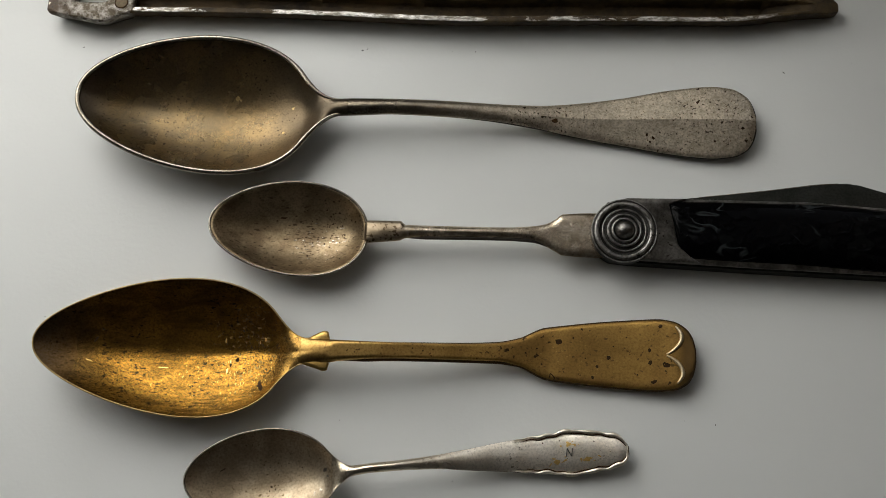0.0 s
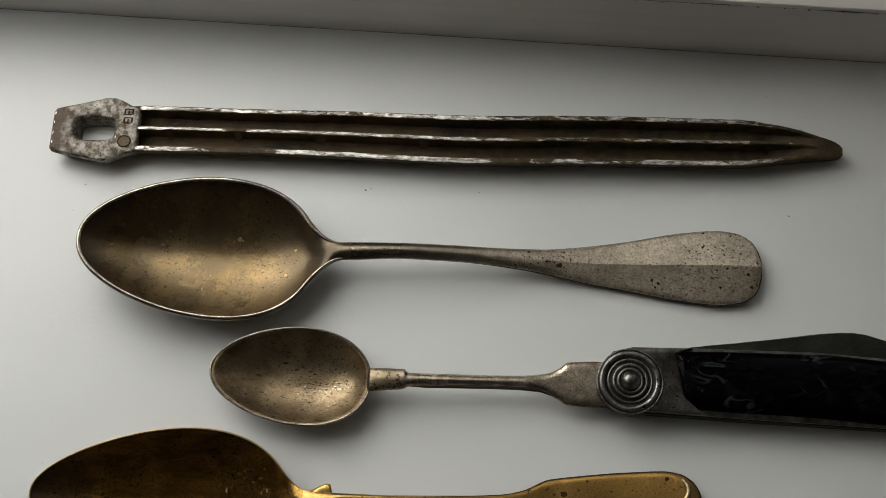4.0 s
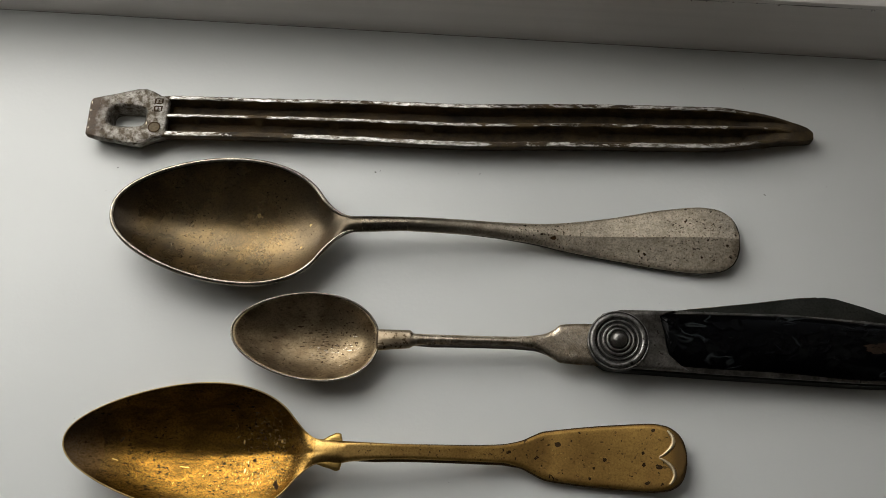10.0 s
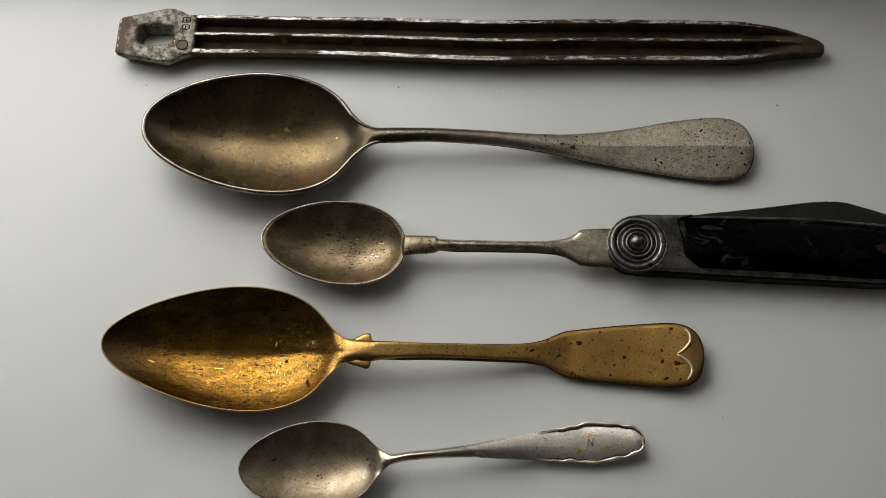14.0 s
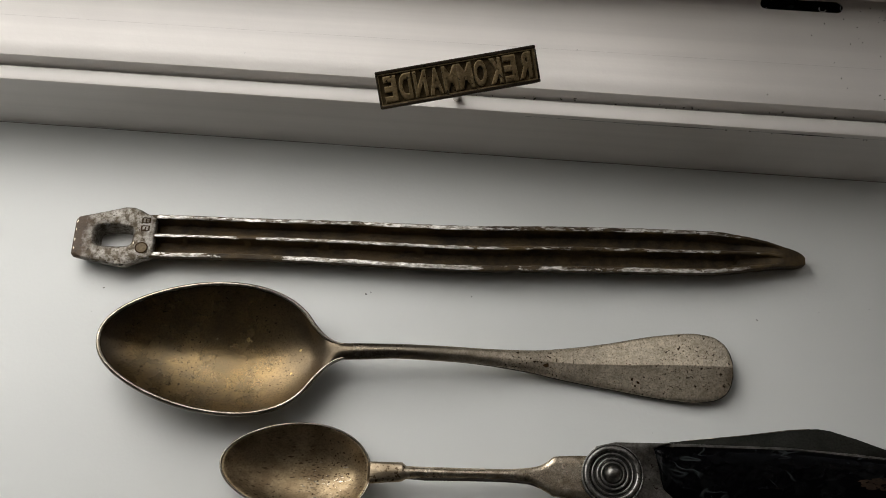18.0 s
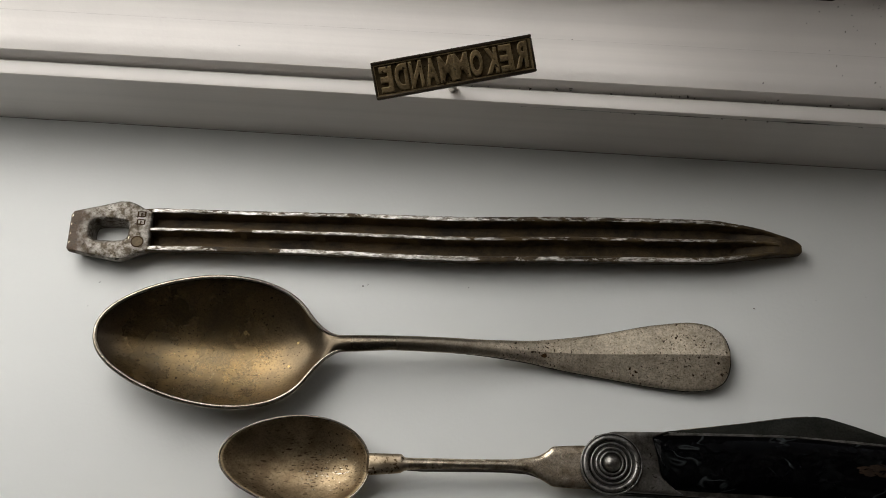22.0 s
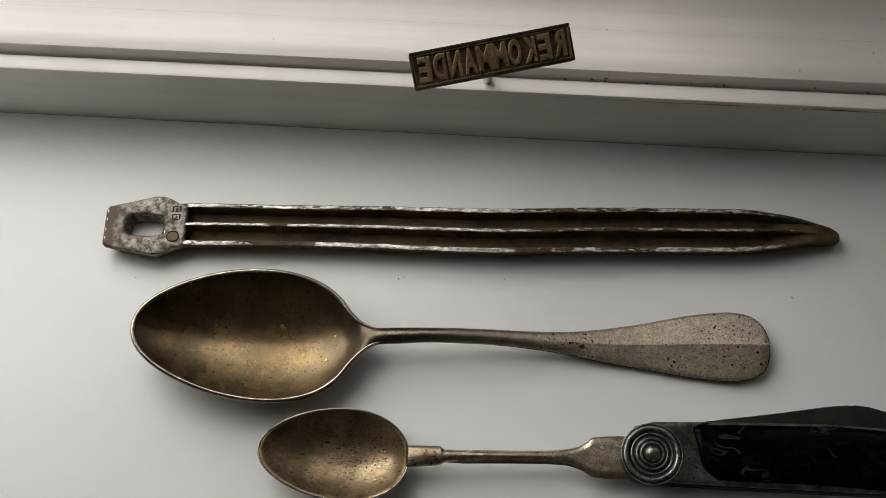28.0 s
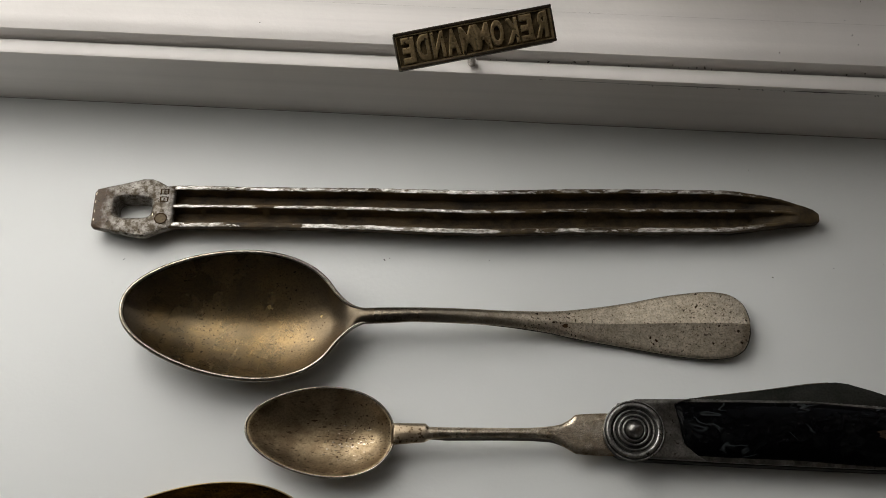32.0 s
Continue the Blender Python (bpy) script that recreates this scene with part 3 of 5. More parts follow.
PLAIN = "plain painted wall of the room"
wall("wall_north", (-1.9, -1.05, -0.17, 0.30, -0.9, 1.75), M_REVEAL, PLAIN)
# unseen wall, kept dark brown so little light bounces onto the rail
wall("wall_north_right", (0.27, 1.9, -0.17, 0.30, -0.9, 1.75), M_UNSEEN_DARK_WALL, PLAIN)
wall("wall_north_below", (-1.05, 0.27, -0.17, 0.30, -0.9, -0.06), M_WALL, PLAIN)
wall("wall_north_above", (-1.05, 0.27, -0.17, 0.30, 1.41, 1.75), M_REVEAL, PLAIN)
wall("wall_west", (-2.0, -1.9, -3.6, 0.30, -0.9, 1.75), M_WALL, PLAIN)
wall("wall_east", (1.9, 2.0, -3.6, 0.30, -0.9, 1.75), M_WALL, PLAIN)
wall("wall_south", (-2.0, 2.0, -3.7, -3.6, -0.9, 1.75), M_WALL, PLAIN)
tagged(part("floor", box(-2.0, 2.0, -3.7, 0.30, -1.0, -0.9), M_FLOOR, smooth=False), "brown wooden floor of the room", "floor", kind="structure")
tagged(part("ceiling", box(-2.0, 2.0, -3.7, 0.30, 1.75, 1.85), M_REVEAL, smooth=False), "plain white painted ceiling", "ceiling", kind="structure")
tagged(part("ground", box(-60, 60, 0.5, 120, -4.2, -4.0), M_DIRT, smooth=False), "dark ground outside the window", "ground", kind="structure")

# ---- iron tent peg ----
def tent_peg():
    peg = thing("tent_peg", pose(-0.1379, 0.0786, 0, 0, 0, -0.71) @ Matrix.Diagonal((1.008, 1.008, 0.74, 1)), "rusty iron tent peg with slotted head and two long grooves", "tent peg")
    xs = (24, 30, 65, 95, 134, 173, 193, 222, 230, 238, 248, 253, 255.2)
    hi = (9.0, 9.3, 9.1, 9.2, 8.9, 9.9, 10.1, 10.0, 9.1, 7.7, 5.3, 3.8, 1.6)
    lo = (-7.2, -6.8, -6.5, -6.9, -7.8, -6.8, -6.5, -5.8, -4.8, -3.3, -1.7, -1.0, 0.2)
    rings = []
    for x in np.arange(23.6, 255.2, 0.6):
        a, b = glide(xs, hi, x), glide(xs, lo, x)
        jag = lambda s: 0.18 * noise.noise(Vector((x * 0.35, s, 3.0))) + 0.1 * noise.noise(Vector((x * 1.1, s, 7.0)))
        a, b = a + jag(1.0), b + jag(9.0)
        mid, half = (a + b) / 2, (a - b) / 2
        runs = min(1.0, max(0.0, (x - 26.6) / 0.9)) * min(1.0, max(0.0, (247 - x) / 16))
        deep = 6.4 * runs
        top = 10.5 - 0.4 * min(1.0, max(0.0, 28.2 - x)) - 3.5 * max(0.0, (x - 236) / 18) ** 1.5
        sect = [(-0.80, 1.2), (-0.98, top - 2.2), (-1.0, top - 0.7), (-0.97, top - 0.15), (-0.90, top), (-0.80, top - 0.08), (-0.75, top - 0.6 * runs - 0.05), (-0.66, top - deep), (-0.40, top - deep * 1.08), (-0.16, top - deep * 0.9),
                (-0.085, top - 0.5 * runs), (-0.035, top - 0.04), (0.055, top - 0.06), (0.11, top - 0.6 * runs), (0.18, top - deep * 0.9), (0.42, top - deep * 1.08), (0.68, top - deep), (0.76, top - 0.6 * runs - 0.05),
                (0.81, top - 0.08), (0.91, top), (0.97, top - 0.15), (1.0, top - 0.7), (0.98, top - 2.2), (0.80, 1.2), (0.7, 0.0), (-0.7, 0.0)]
        wob = lambda u, z: 0.22 * noise.noise(Vector((x * 0.25, u * 4, z)))
        rings.append([(x * MM, (mid + u * half + (wob(u, z) if abs(u) < 0.9 else 0)) * MM, (z + (wob(u + 5, z) * 0.5 if z > 2 else 0)) * MM) for u, z in sect])
    sharpen(part("shank", loft(rings), M_IRON, peg, "rusty grooved shank with rubbed bright ridges"), 50)
    # head: a lozenge plate round a slot
    bm = bmesh.new()
    count, cx, cy = 72, 12.6, 0.7
    hx = (-1.3, -0.4, 2.0, 16.0, 19.0, 21.5, 25.5, 28.0)
    hh = (6.2, 7.6, 8.3, 11.9, 11.9, 11.0, 8.8, 8.7)
    hl = (-6.3, -7.4, -8.0, -10.6, -10.6, -9.4, -7.4, -7.0)
    def outer(a):
        lo_r, hi_r = 0.0, 40.0
        for _ in range(26):
            r = (lo_r + hi_r) / 2
            x, y = cx + r * math.cos(a), cy + r * math.sin(a)
            ok = hx[0] < x < hx[-1] and np.interp(x, hx, hl) < y < np.interp(x, hx, hh)
            lo_r, hi_r = (r, hi_r) if ok else (lo_r, r)
        return lo_r
    def inner(a):
        c, s = abs(math.cos(a)) / (6.9 if math.cos(a) > 0 else 6.0), abs(math.sin(a)) / 3.5
        return (c**4 + s**4) ** -0.25
    def lay(grow, rad, z):
        return [bm.verts.new(((cx + (rad(a) + grow) * math.cos(a)) * MM, (cy + (rad(a) + grow) * math.sin(a)) * MM,
                              (z + 0.12 * noise.noise(Vector((math.cos(a) * 3, math.sin(a) * 3, z)))) * MM)) for a in angles]
    angles = sorted([*np.linspace(0, 2 * math.pi, count, endpoint=False), *[math.atan2(y - cy, x - cx) % (2 * math.pi) for x, y in ((-0.4, 7.6), (16, 11.9), (21.5, 11.0), (-0.4, -7.4), (16, -10.6), (21.5, -9.4), (-1.3, 6.2), (-1.3, -6.3))]])
    count = len(angles)
    loops = [lay(-2.6, outer, 0.0), lay(-0.2, outer, 7.2), lay(0, outer, 8.9), lay(-0.35, outer, 9.9), lay(-0.9, outer, 10.3), lay(1.6, inner, 10.35), lay(0.9, inner, 9.9), lay(0.1, inner, 8.2), lay(0, inner, 0.0)]
    for a, b in zip(loops, loops[1:] + loops[:1]):
        for i in range(count):
            bm.faces.new((a[i], a[(i + 1) % count], b[(i + 1) % count], b[i]))
    top = sharpen(part("head", bm, M_PEG_HEAD, peg, "worn grey head with a rounded slot"), 40)
    stains(top, [(-0.35, 5.6, 0.22, 3.0, 1.5), (-0.4, 2.6, 0.2, 2.6, 1.6), (-0.4, -1.2, 0.2, 3.0, 1.55), (-0.3, -4.4, 0.25, 2.4, 1.6), (1.6, 7.7, 0.2, 2.0, 0.2), (12, -9.4, 0.25, 3.0, -0.2), (17.5, -10.1, 0.3, 3.0, 0.1), (9, 4.6, 0.2, 3.0, 0.1), (20.6, -2.0, 0.2, 3.0, 1.5)], M_RIM, "bright_chips")
    # two struck signs too worn to read, and a struck ring
    for y in (6.7, 3.7):
        for b in ((22.6, 23.1, y - 1.0, y + 1.0), (23.9, 24.35, y - 1.05, y + 0.5), (25.2, 25.7, y - 0.9, y + 1.05), (23.1, 25.2, y + 0.75, y + 1.1), (23.1, 25.2, y - 1.1, y - 0.75)):
            part("stamped_mark", box(b[0] * MM, b[1] * MM, b[2] * MM, b[3] * MM, 0.0098, 0.01050), M_SPOT, peg, smooth=False)
    turn = np.linspace(0, 2 * math.pi, 33)
    part("stamped_ring", tube([((23.7 + 2.1 * math.cos(a)) * MM, (-3.6 + 1.9 * math.sin(a)) * MM, 0.01046) for a in turn], 0.00022, 6), M_SPOT, peg)
    part("ring_floor", loft([[((23.7 + 1.9 * math.cos(a)) * MM, (-3.6 + 1.7 * math.sin(a)) * MM, z) for a in turn[:-1]] for z in (0.0098, 0.01047)]), M_RUST_SPOT, peg, "brownish floor of the struck ring", smooth=False)

def head_iron():
    """Grey worn iron that turns to brown rust towards the outer end."""
    m, n, l, p = mat("worn_iron")
    c = n.new("ShaderNodeTexCoord")
    sep = n.new("ShaderNodeSeparateXYZ")
    l.new(c.outputs["Object"], sep.inputs[0])
    rng = n.new("ShaderNodeMapRange")
    rng.inputs["From Min"].default_value, rng.inputs["From Max"].default_value = 0.001, 0.018
    l.new(sep.outputs["X"], rng.inputs["Value"])
    add = n.new("ShaderNodeMath")
    l.new(rng.outputs["Result"], add.inputs[0])
    l.new(grain(n, l, 130.0, 6.0, 0.7), add.inputs[1])
    bare = ramp(n, l, add.outputs[0], (0.52, 0.0), (0.62, 0.55), (0.95, 1.0))
    rust = blend(n, l, grain(n, l, 300.0, 5.0, 0.7), (0.105, 0.062, 0.029), (0.026, 0.017, 0.010))
    grey = blend(n, l, ramp(n, l, grain(n, l, 420.0, 5.0, 0.7), (0.38, 0.0), (0.60, 1.0)), (0.36, 0.342, 0.31), (0.085, 0.068, 0.047))
    pits = ramp(n, l, grain(n, l, 900.0, 3.0, 0.6), (0.60, 0.0), (0.68, 0.85))
    l.new(blend(n, l, pits, blend(n, l, bare, rust, grey), (0.03, 0.022, 0.014)), p.inputs["Base Color"])
    l.new(ramp(n, l, bare, (0.0, 0.1), (1.0, 0.85)), p.inputs["Metallic"])
    p.inputs["Roughness"].default_value = 0.52
    bumped(n, l, p, grain(n, l, 420.0, 5.0, 0.7), 0.8, 0.0006)
    return m

M_PEG_HEAD = head_iron()
tent_peg()

# ---- large plated tablespoon ----
def tablespoon():
    sp = thing("tablespoon", pose(-0.1201, 0.0367, 0, 0, 0, 0.13), "large dull nickel-plated tablespoon with a ridged fiddle handle", "spoon", "old spoons on the sill")
    egg = (74.7, 22.5, 0.185, -0.030, 15.0, 9.5, 0.94)
    st = [(86, 4.1, -1.3, 10.3, 3.0, 0.0, 2.0), (99, 4.3, -0.6, 9.9, 3.2, 0.0, 2.0), (116, 4.4, -0.7, 8.2, 3.0, 0.0, 2.0), (128, 4.3, -1.2, 6.6, 2.6, 0.1, 2.2), (143, 4.6, -2.8, 4.6, 2.0, 0.6, 3.0), (152, 5.5, -4.5, 3.4, 1.2, 1.1, 5.0),
          (170, 8.2, -7.5, 2.4, 0.8, 1.8, 14.0), (187.9, 11.5, -10.5, 2.5, 0.8, 2.3, 30.0), (198.7, 12.4, -11.5, 3.0, 0.8, 2.4, 36.0), (204.8, 11.5, -10.9, 3.4, 0.8, 2.3, 30.0), (208.8, 9.1, -8.9, 3.7, 0.8, 2.1, 20.0),
          (210.8, 5.9, -5.9, 3.9, 0.8, 1.8, 14.0), (211.6, 2.9, -2.9, 4.0, 0.8, 1.2, 8.0)]
    form = SpoonForm(egg, (-2.0, 2.3), (71.2, 83.5, 1.75, -3.7), st, wall=1.1, power=(3.4, 2.8), across=1.8, deepest=0.47, side=1.1, past=5.0)
    part("rim", form.bead(0.85, 82, 0.35, 0.15), M_RIM, sp, "bright rubbed rim")
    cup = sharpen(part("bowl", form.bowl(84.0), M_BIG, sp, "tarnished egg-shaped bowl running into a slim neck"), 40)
    stains(cup, [(65.6, -0.3, 0.25, 1.2), (65.0, -1.3, 0.22, 1.0), (66.2, 0.7, 0.22, 1.0), (64.0, -0.9, 0.16, 1.0), (55.5, -9.7, 0.3, 1.3), (30.5, -6.3, 0.25, 1.2), (11.6, -5.1, 0.35, 1.6), (24, 3.9, 0.25, 1.0), (22.6, 3.3, 0.22, 1.0),
                 (27.6, 2.5, 0.18, 1.0), (40, 1.5, 0.2, 1.0), (42, -1, 0.15, 1.0)], M_SPOT)
    stains(cup, [(46.2, 6.6, 0.7, 1.4), (47.4, 6.2, 0.4, 1.0), (62.3, -5.3, 0.5, 1.2), (65, 3.0, 0.5, 1.3)], M_BRASS_PALE, "rubbed_flecks")
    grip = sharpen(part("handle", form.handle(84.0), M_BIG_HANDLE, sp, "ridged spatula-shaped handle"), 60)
    # dark bead that paints the shade on the handle's side face
    part("shaded_edge", form.edging(96, 0.6, 0.7, 0.35), M_EDGE_SHADE, sp, "dark bead in place of shade along the handle's edge")
    stains(grip, [(149, -0.6, 0.7, 1.6, 0.2), (147.5, 0.2, 0.3, 1.0), (178, -4.4, 0.45, 1.3), (180, -5.4, 0.5, 1.5), (179, -6.5, 0.4, 1.0), (182, -3.6, 0.3, 1.0), (194, 6.5, 0.45, 1.6), (195.5, 5.8, 0.3, 1.2), (192, 5.0, 0.25, 1.0), (199, -6.5, 0.4, 1.2), (203, -7.4, 0.3, 1.0)], M_SPOT)
    stains(grip, [(random.uniform(146, 207), random.gauss(0.5, 5.5), 0.05 + 0.13 * random.random() ** 2, random.uniform(1, 2)) for _ in range(330)], M_PIT, "rusty_pits")

tablespoon()

# ---- brass spoon ----
def brass_spoon():
    sp = thing("brass_spoon", pose(-0.1244, -0.0405, 0, 0, 0, 1.08), "aged golden brass tablespoon with winged neck and heart-marked handle", "spoon", "old spoons on the sill")
    egg = (76.9, 20.4, 0.275, -0.0216, 13.2, 9.5, 0.97)
    st = [(87, 2.5, -4.4, 11.2, 2.4, 0.0, 3.0), (90, 2.4, -3.9, 11.1, 2.6, 0.0, 8.0),
          (107, 2.1, -3.0, 9.7, 2.6, 0.0, 10.0), (124, 2.3, -2.8, 7.0, 2.4, 0.0, 10.0), (137, 3.0, -2.8, 5.0, 2.2, 0.0, 10.0), (144, 4.5, -4.1, 4.0, 1.6, 0.0, 9.0), (148, 6.4, -6.0, 3.4, 1.5, 0.0, 9.0), (151, 7.7, -7.4, 3.0, 1.4, 0.0, 10.0),
          (154, 8.2, -8.0, 2.7, 1.5, 0.0, 14.0), (174, 10.2, -10.1, 2.6, 1.5, 0.0, 18.0), (185.4, 10.7, -10.8, 3.3, 1.5, 0.0, 18.0), (189.8, 10.0, -10.4, 3.8, 1.5, 0.0, 14.0), (193.2, 8.0, -8.8, 4.2, 1.1, 0.0, 9.0), (195.2, 4.9, -5.6, 4.5, 1.0, 0.0, 6.0),
          (195.9, 1.6, -2.2, 4.6, 0.9, 0.0, 4.0)]
    form = SpoonForm(egg, (-2.6, 0.9), (73.0, 83.0, 2.2, -5.4), st, wall=0.8, power=(3.0, 2.6), across=1.92, deepest=0.50, keel=0.7, side=0.7)
    part("rim", form.bead(0.26, 79, 0.12), M_BRASS_PALE, sp, "pale rubbed rim")
    cup = sharpen(part("bowl", form.bowl(78.5), M_BRASS, sp, "long golden bowl with dark spots"), 40)
    wear = [(random.gauss(62, 6.5), random.gauss(1, 8), 0.05 + 0.22 * random.random() ** 3, random.uniform(1, 2)) for _ in range(260)]
    wear += [(random.gauss(64, 5.0), random.gauss(4, 6), random.uniform(0.07, 0.2), random.uniform(1, 1.5)) for _ in range(200)]
    wear += [(random.gauss(52, 12), random.gauss(-1, 3), random.uniform(0.04, 0.08), random.uniform(4, 12), random.gauss(0, 0.08)) for _ in range(50)]
    stains(cup, [(66.0, -11.2, 1.0, 1.5), (57.5, -2.6, 0.6, 1.5), (55.5, -4.2, 0.4, 1.4), (67.4, -6, 0.4, 1.0), (14, 3, 0.4, 3.0), (16, 6, 0.3, 2.0)] + wear, M_SPOT)
    stains(cup, [(random.gauss(56, 9), random.gauss(-7, 4.5), 0.04 + 0.12 * random.random() ** 2, random.uniform(1, 4), random.gauss(1.5, 0.3)) for _ in range(260)], M_BRASS_SHINE, "bright_mottling")
    stains(cup, [(random.gauss(62, 6), random.gauss(2, 6), 0.08 + 0.28 * random.random() ** 2, random.uniform(1, 2.5), random.gauss(0, 0.3)) for _ in range(110)], M_BRASS_BROWN, "brown_mottling")
    # glints of light painted as pale golden spots and streaks
    stains(cup, [(53.6, 3.4, 0.32, 3.0, 1.5), (66.6, 3.2, 0.35, 2.6, 1.5), (64.8, 2.6, 0.22, 3, 1.4), (54.6, -6.0, 0.35, 2.6, 1.4), (55.4, -3.2, 0.3, 2.0, 1.5), (12.5, -3.6, 0.2, 7.0, -0.35), (35, -5.2, 0.16, 12.0, -0.05)], M_GILT_AND_GLINT, "painted_glints")
    grip = sharpen(part("handle", form.handle(78.5), M_BRASS_HANDLE, sp, "flat fiddle-shaped handle"), 60)
    # shade of the handle's edge, put on as a dark brown bead
    part("shaded_edge", form.edging(88, 0.5, 0.25, 0.22), M_BRASS_EDGE_SHADE, sp, "dark bead in place of shade along the handle's edge")
    # brown tube that paints the shade on the stem's near side
    part("shaded_stem_side", tube([(x * MM, (form.edges(x)[1] + 0.1) * MM, (form.edges(x)[2] - 0.35) * MM) for x in np.linspace(91, 146, 45)], lambda u: 0.00072 * min(1, 0.15 + 7 * min(u, 1 - u))), M_BRASS_EDGE_SHADE, sp, "side of the stem, coloured brown as if shaded")
    stains(grip, [(155.6, 3.8, 0.9, 1.4), (170.6, -1.0, 0.8, 1.0), (167, -3.7, 0.5, 1.0), (153.6, -7.2, 0.8, 1.8), (165.6, -7.0, 0.4, 1.6), (186, 8.6, 0.7, 1.0), (182.6, 1.2, 0.5, 1.5), (182.8, -2.4, 0.6, 1.4),
                  (183.8, -8.2, 0.7, 1.6), (187.6, -3.2, 1.0, 1.3), (160, 4.9, 0.3, 1.0), (162.6, 7.6, 0.35, 1.5), (176, 5.2, 0.25, 1.0), (172, 2.4, 0.25, 1.3), (163.5, -1.2, 0.25, 1.0), (149, 1.5, 0.3, 1.4),
                  (112, 0.2, 0.3, 1.3), (115, -0.4, 0.3, 1.0), (118, 0.1, 0.25, 1.2), (157, -5.4, 0.25, 1.0), (179, -6.0, 0.3, 1.0)], M_SPOT)
    stains(grip, [(random.uniform(92, 190), random.uniform(-0.85, 0.85) * (9 if i % 4 else 2), random.uniform(0.1, 0.34), random.uniform(1, 2.2), random.gauss(0, 0.5)) for i in range(150)], M_BRASS_BROWN, "brown_mottling")
    stains(grip, [(random.uniform(150, 190), random.uniform(-8, 8), random.uniform(0.06, 0.2), random.uniform(1, 2.5), random.gauss(0, 0.5)) for _ in range(70)], M_BRASS_SHINE, "bright_mottling")
    wing = [(78.6, 2.2, -4.6, 9.6, 1.0, 0.0, 4.0), (80.4, 3.0, -5.3, 9.9, 1.2, 0.0, 4.0), (83.5, 4.5, -6.3, 10.4, 1.3, 0.0, 5.0), (85.4, 5.2, -6.9, 10.4, 1.3, 0.0, 5.0), (86.6, 4.9, -6.6, 10.4, 1.2, 0.0, 5.0), (87.1, 3.0, -4.9, 10.4, 1.0, 0.0, 4.0)]
    for lift, drop in ((1, 0), (0, 1)):
        half = [(x, a if lift else -1.4, b if drop else -0.6, *rest) for x, a, b, *rest in wing]
        sharpen(part("neck_wing", handle_mesh(half, 0.4), M_BRASS_SHINE, sp, "pointed shoulder beside the neck"), 60)
    for side in (1, -1):
        pts = []
        for u in np.linspace(0, 1, 25):
            x = 187.6 + 4.6 * math.sin(math.pi * min(1, u * 0.82)) ** 0.75
            pts.append((x * MM, (-0.1 + side * (0.2 + 8.4 * u)) * MM, (glide((174, 186, 196), (3.1, 3.9, 5.1), x) + 0.3) * MM))
        part("heart_relief", tube(pts, lambda u: 0.00066 * (1 - 0.6 * abs(2 * u - 1) ** 3)), M_HEART, sp, "pale raised heart outline")

brass_spoon()

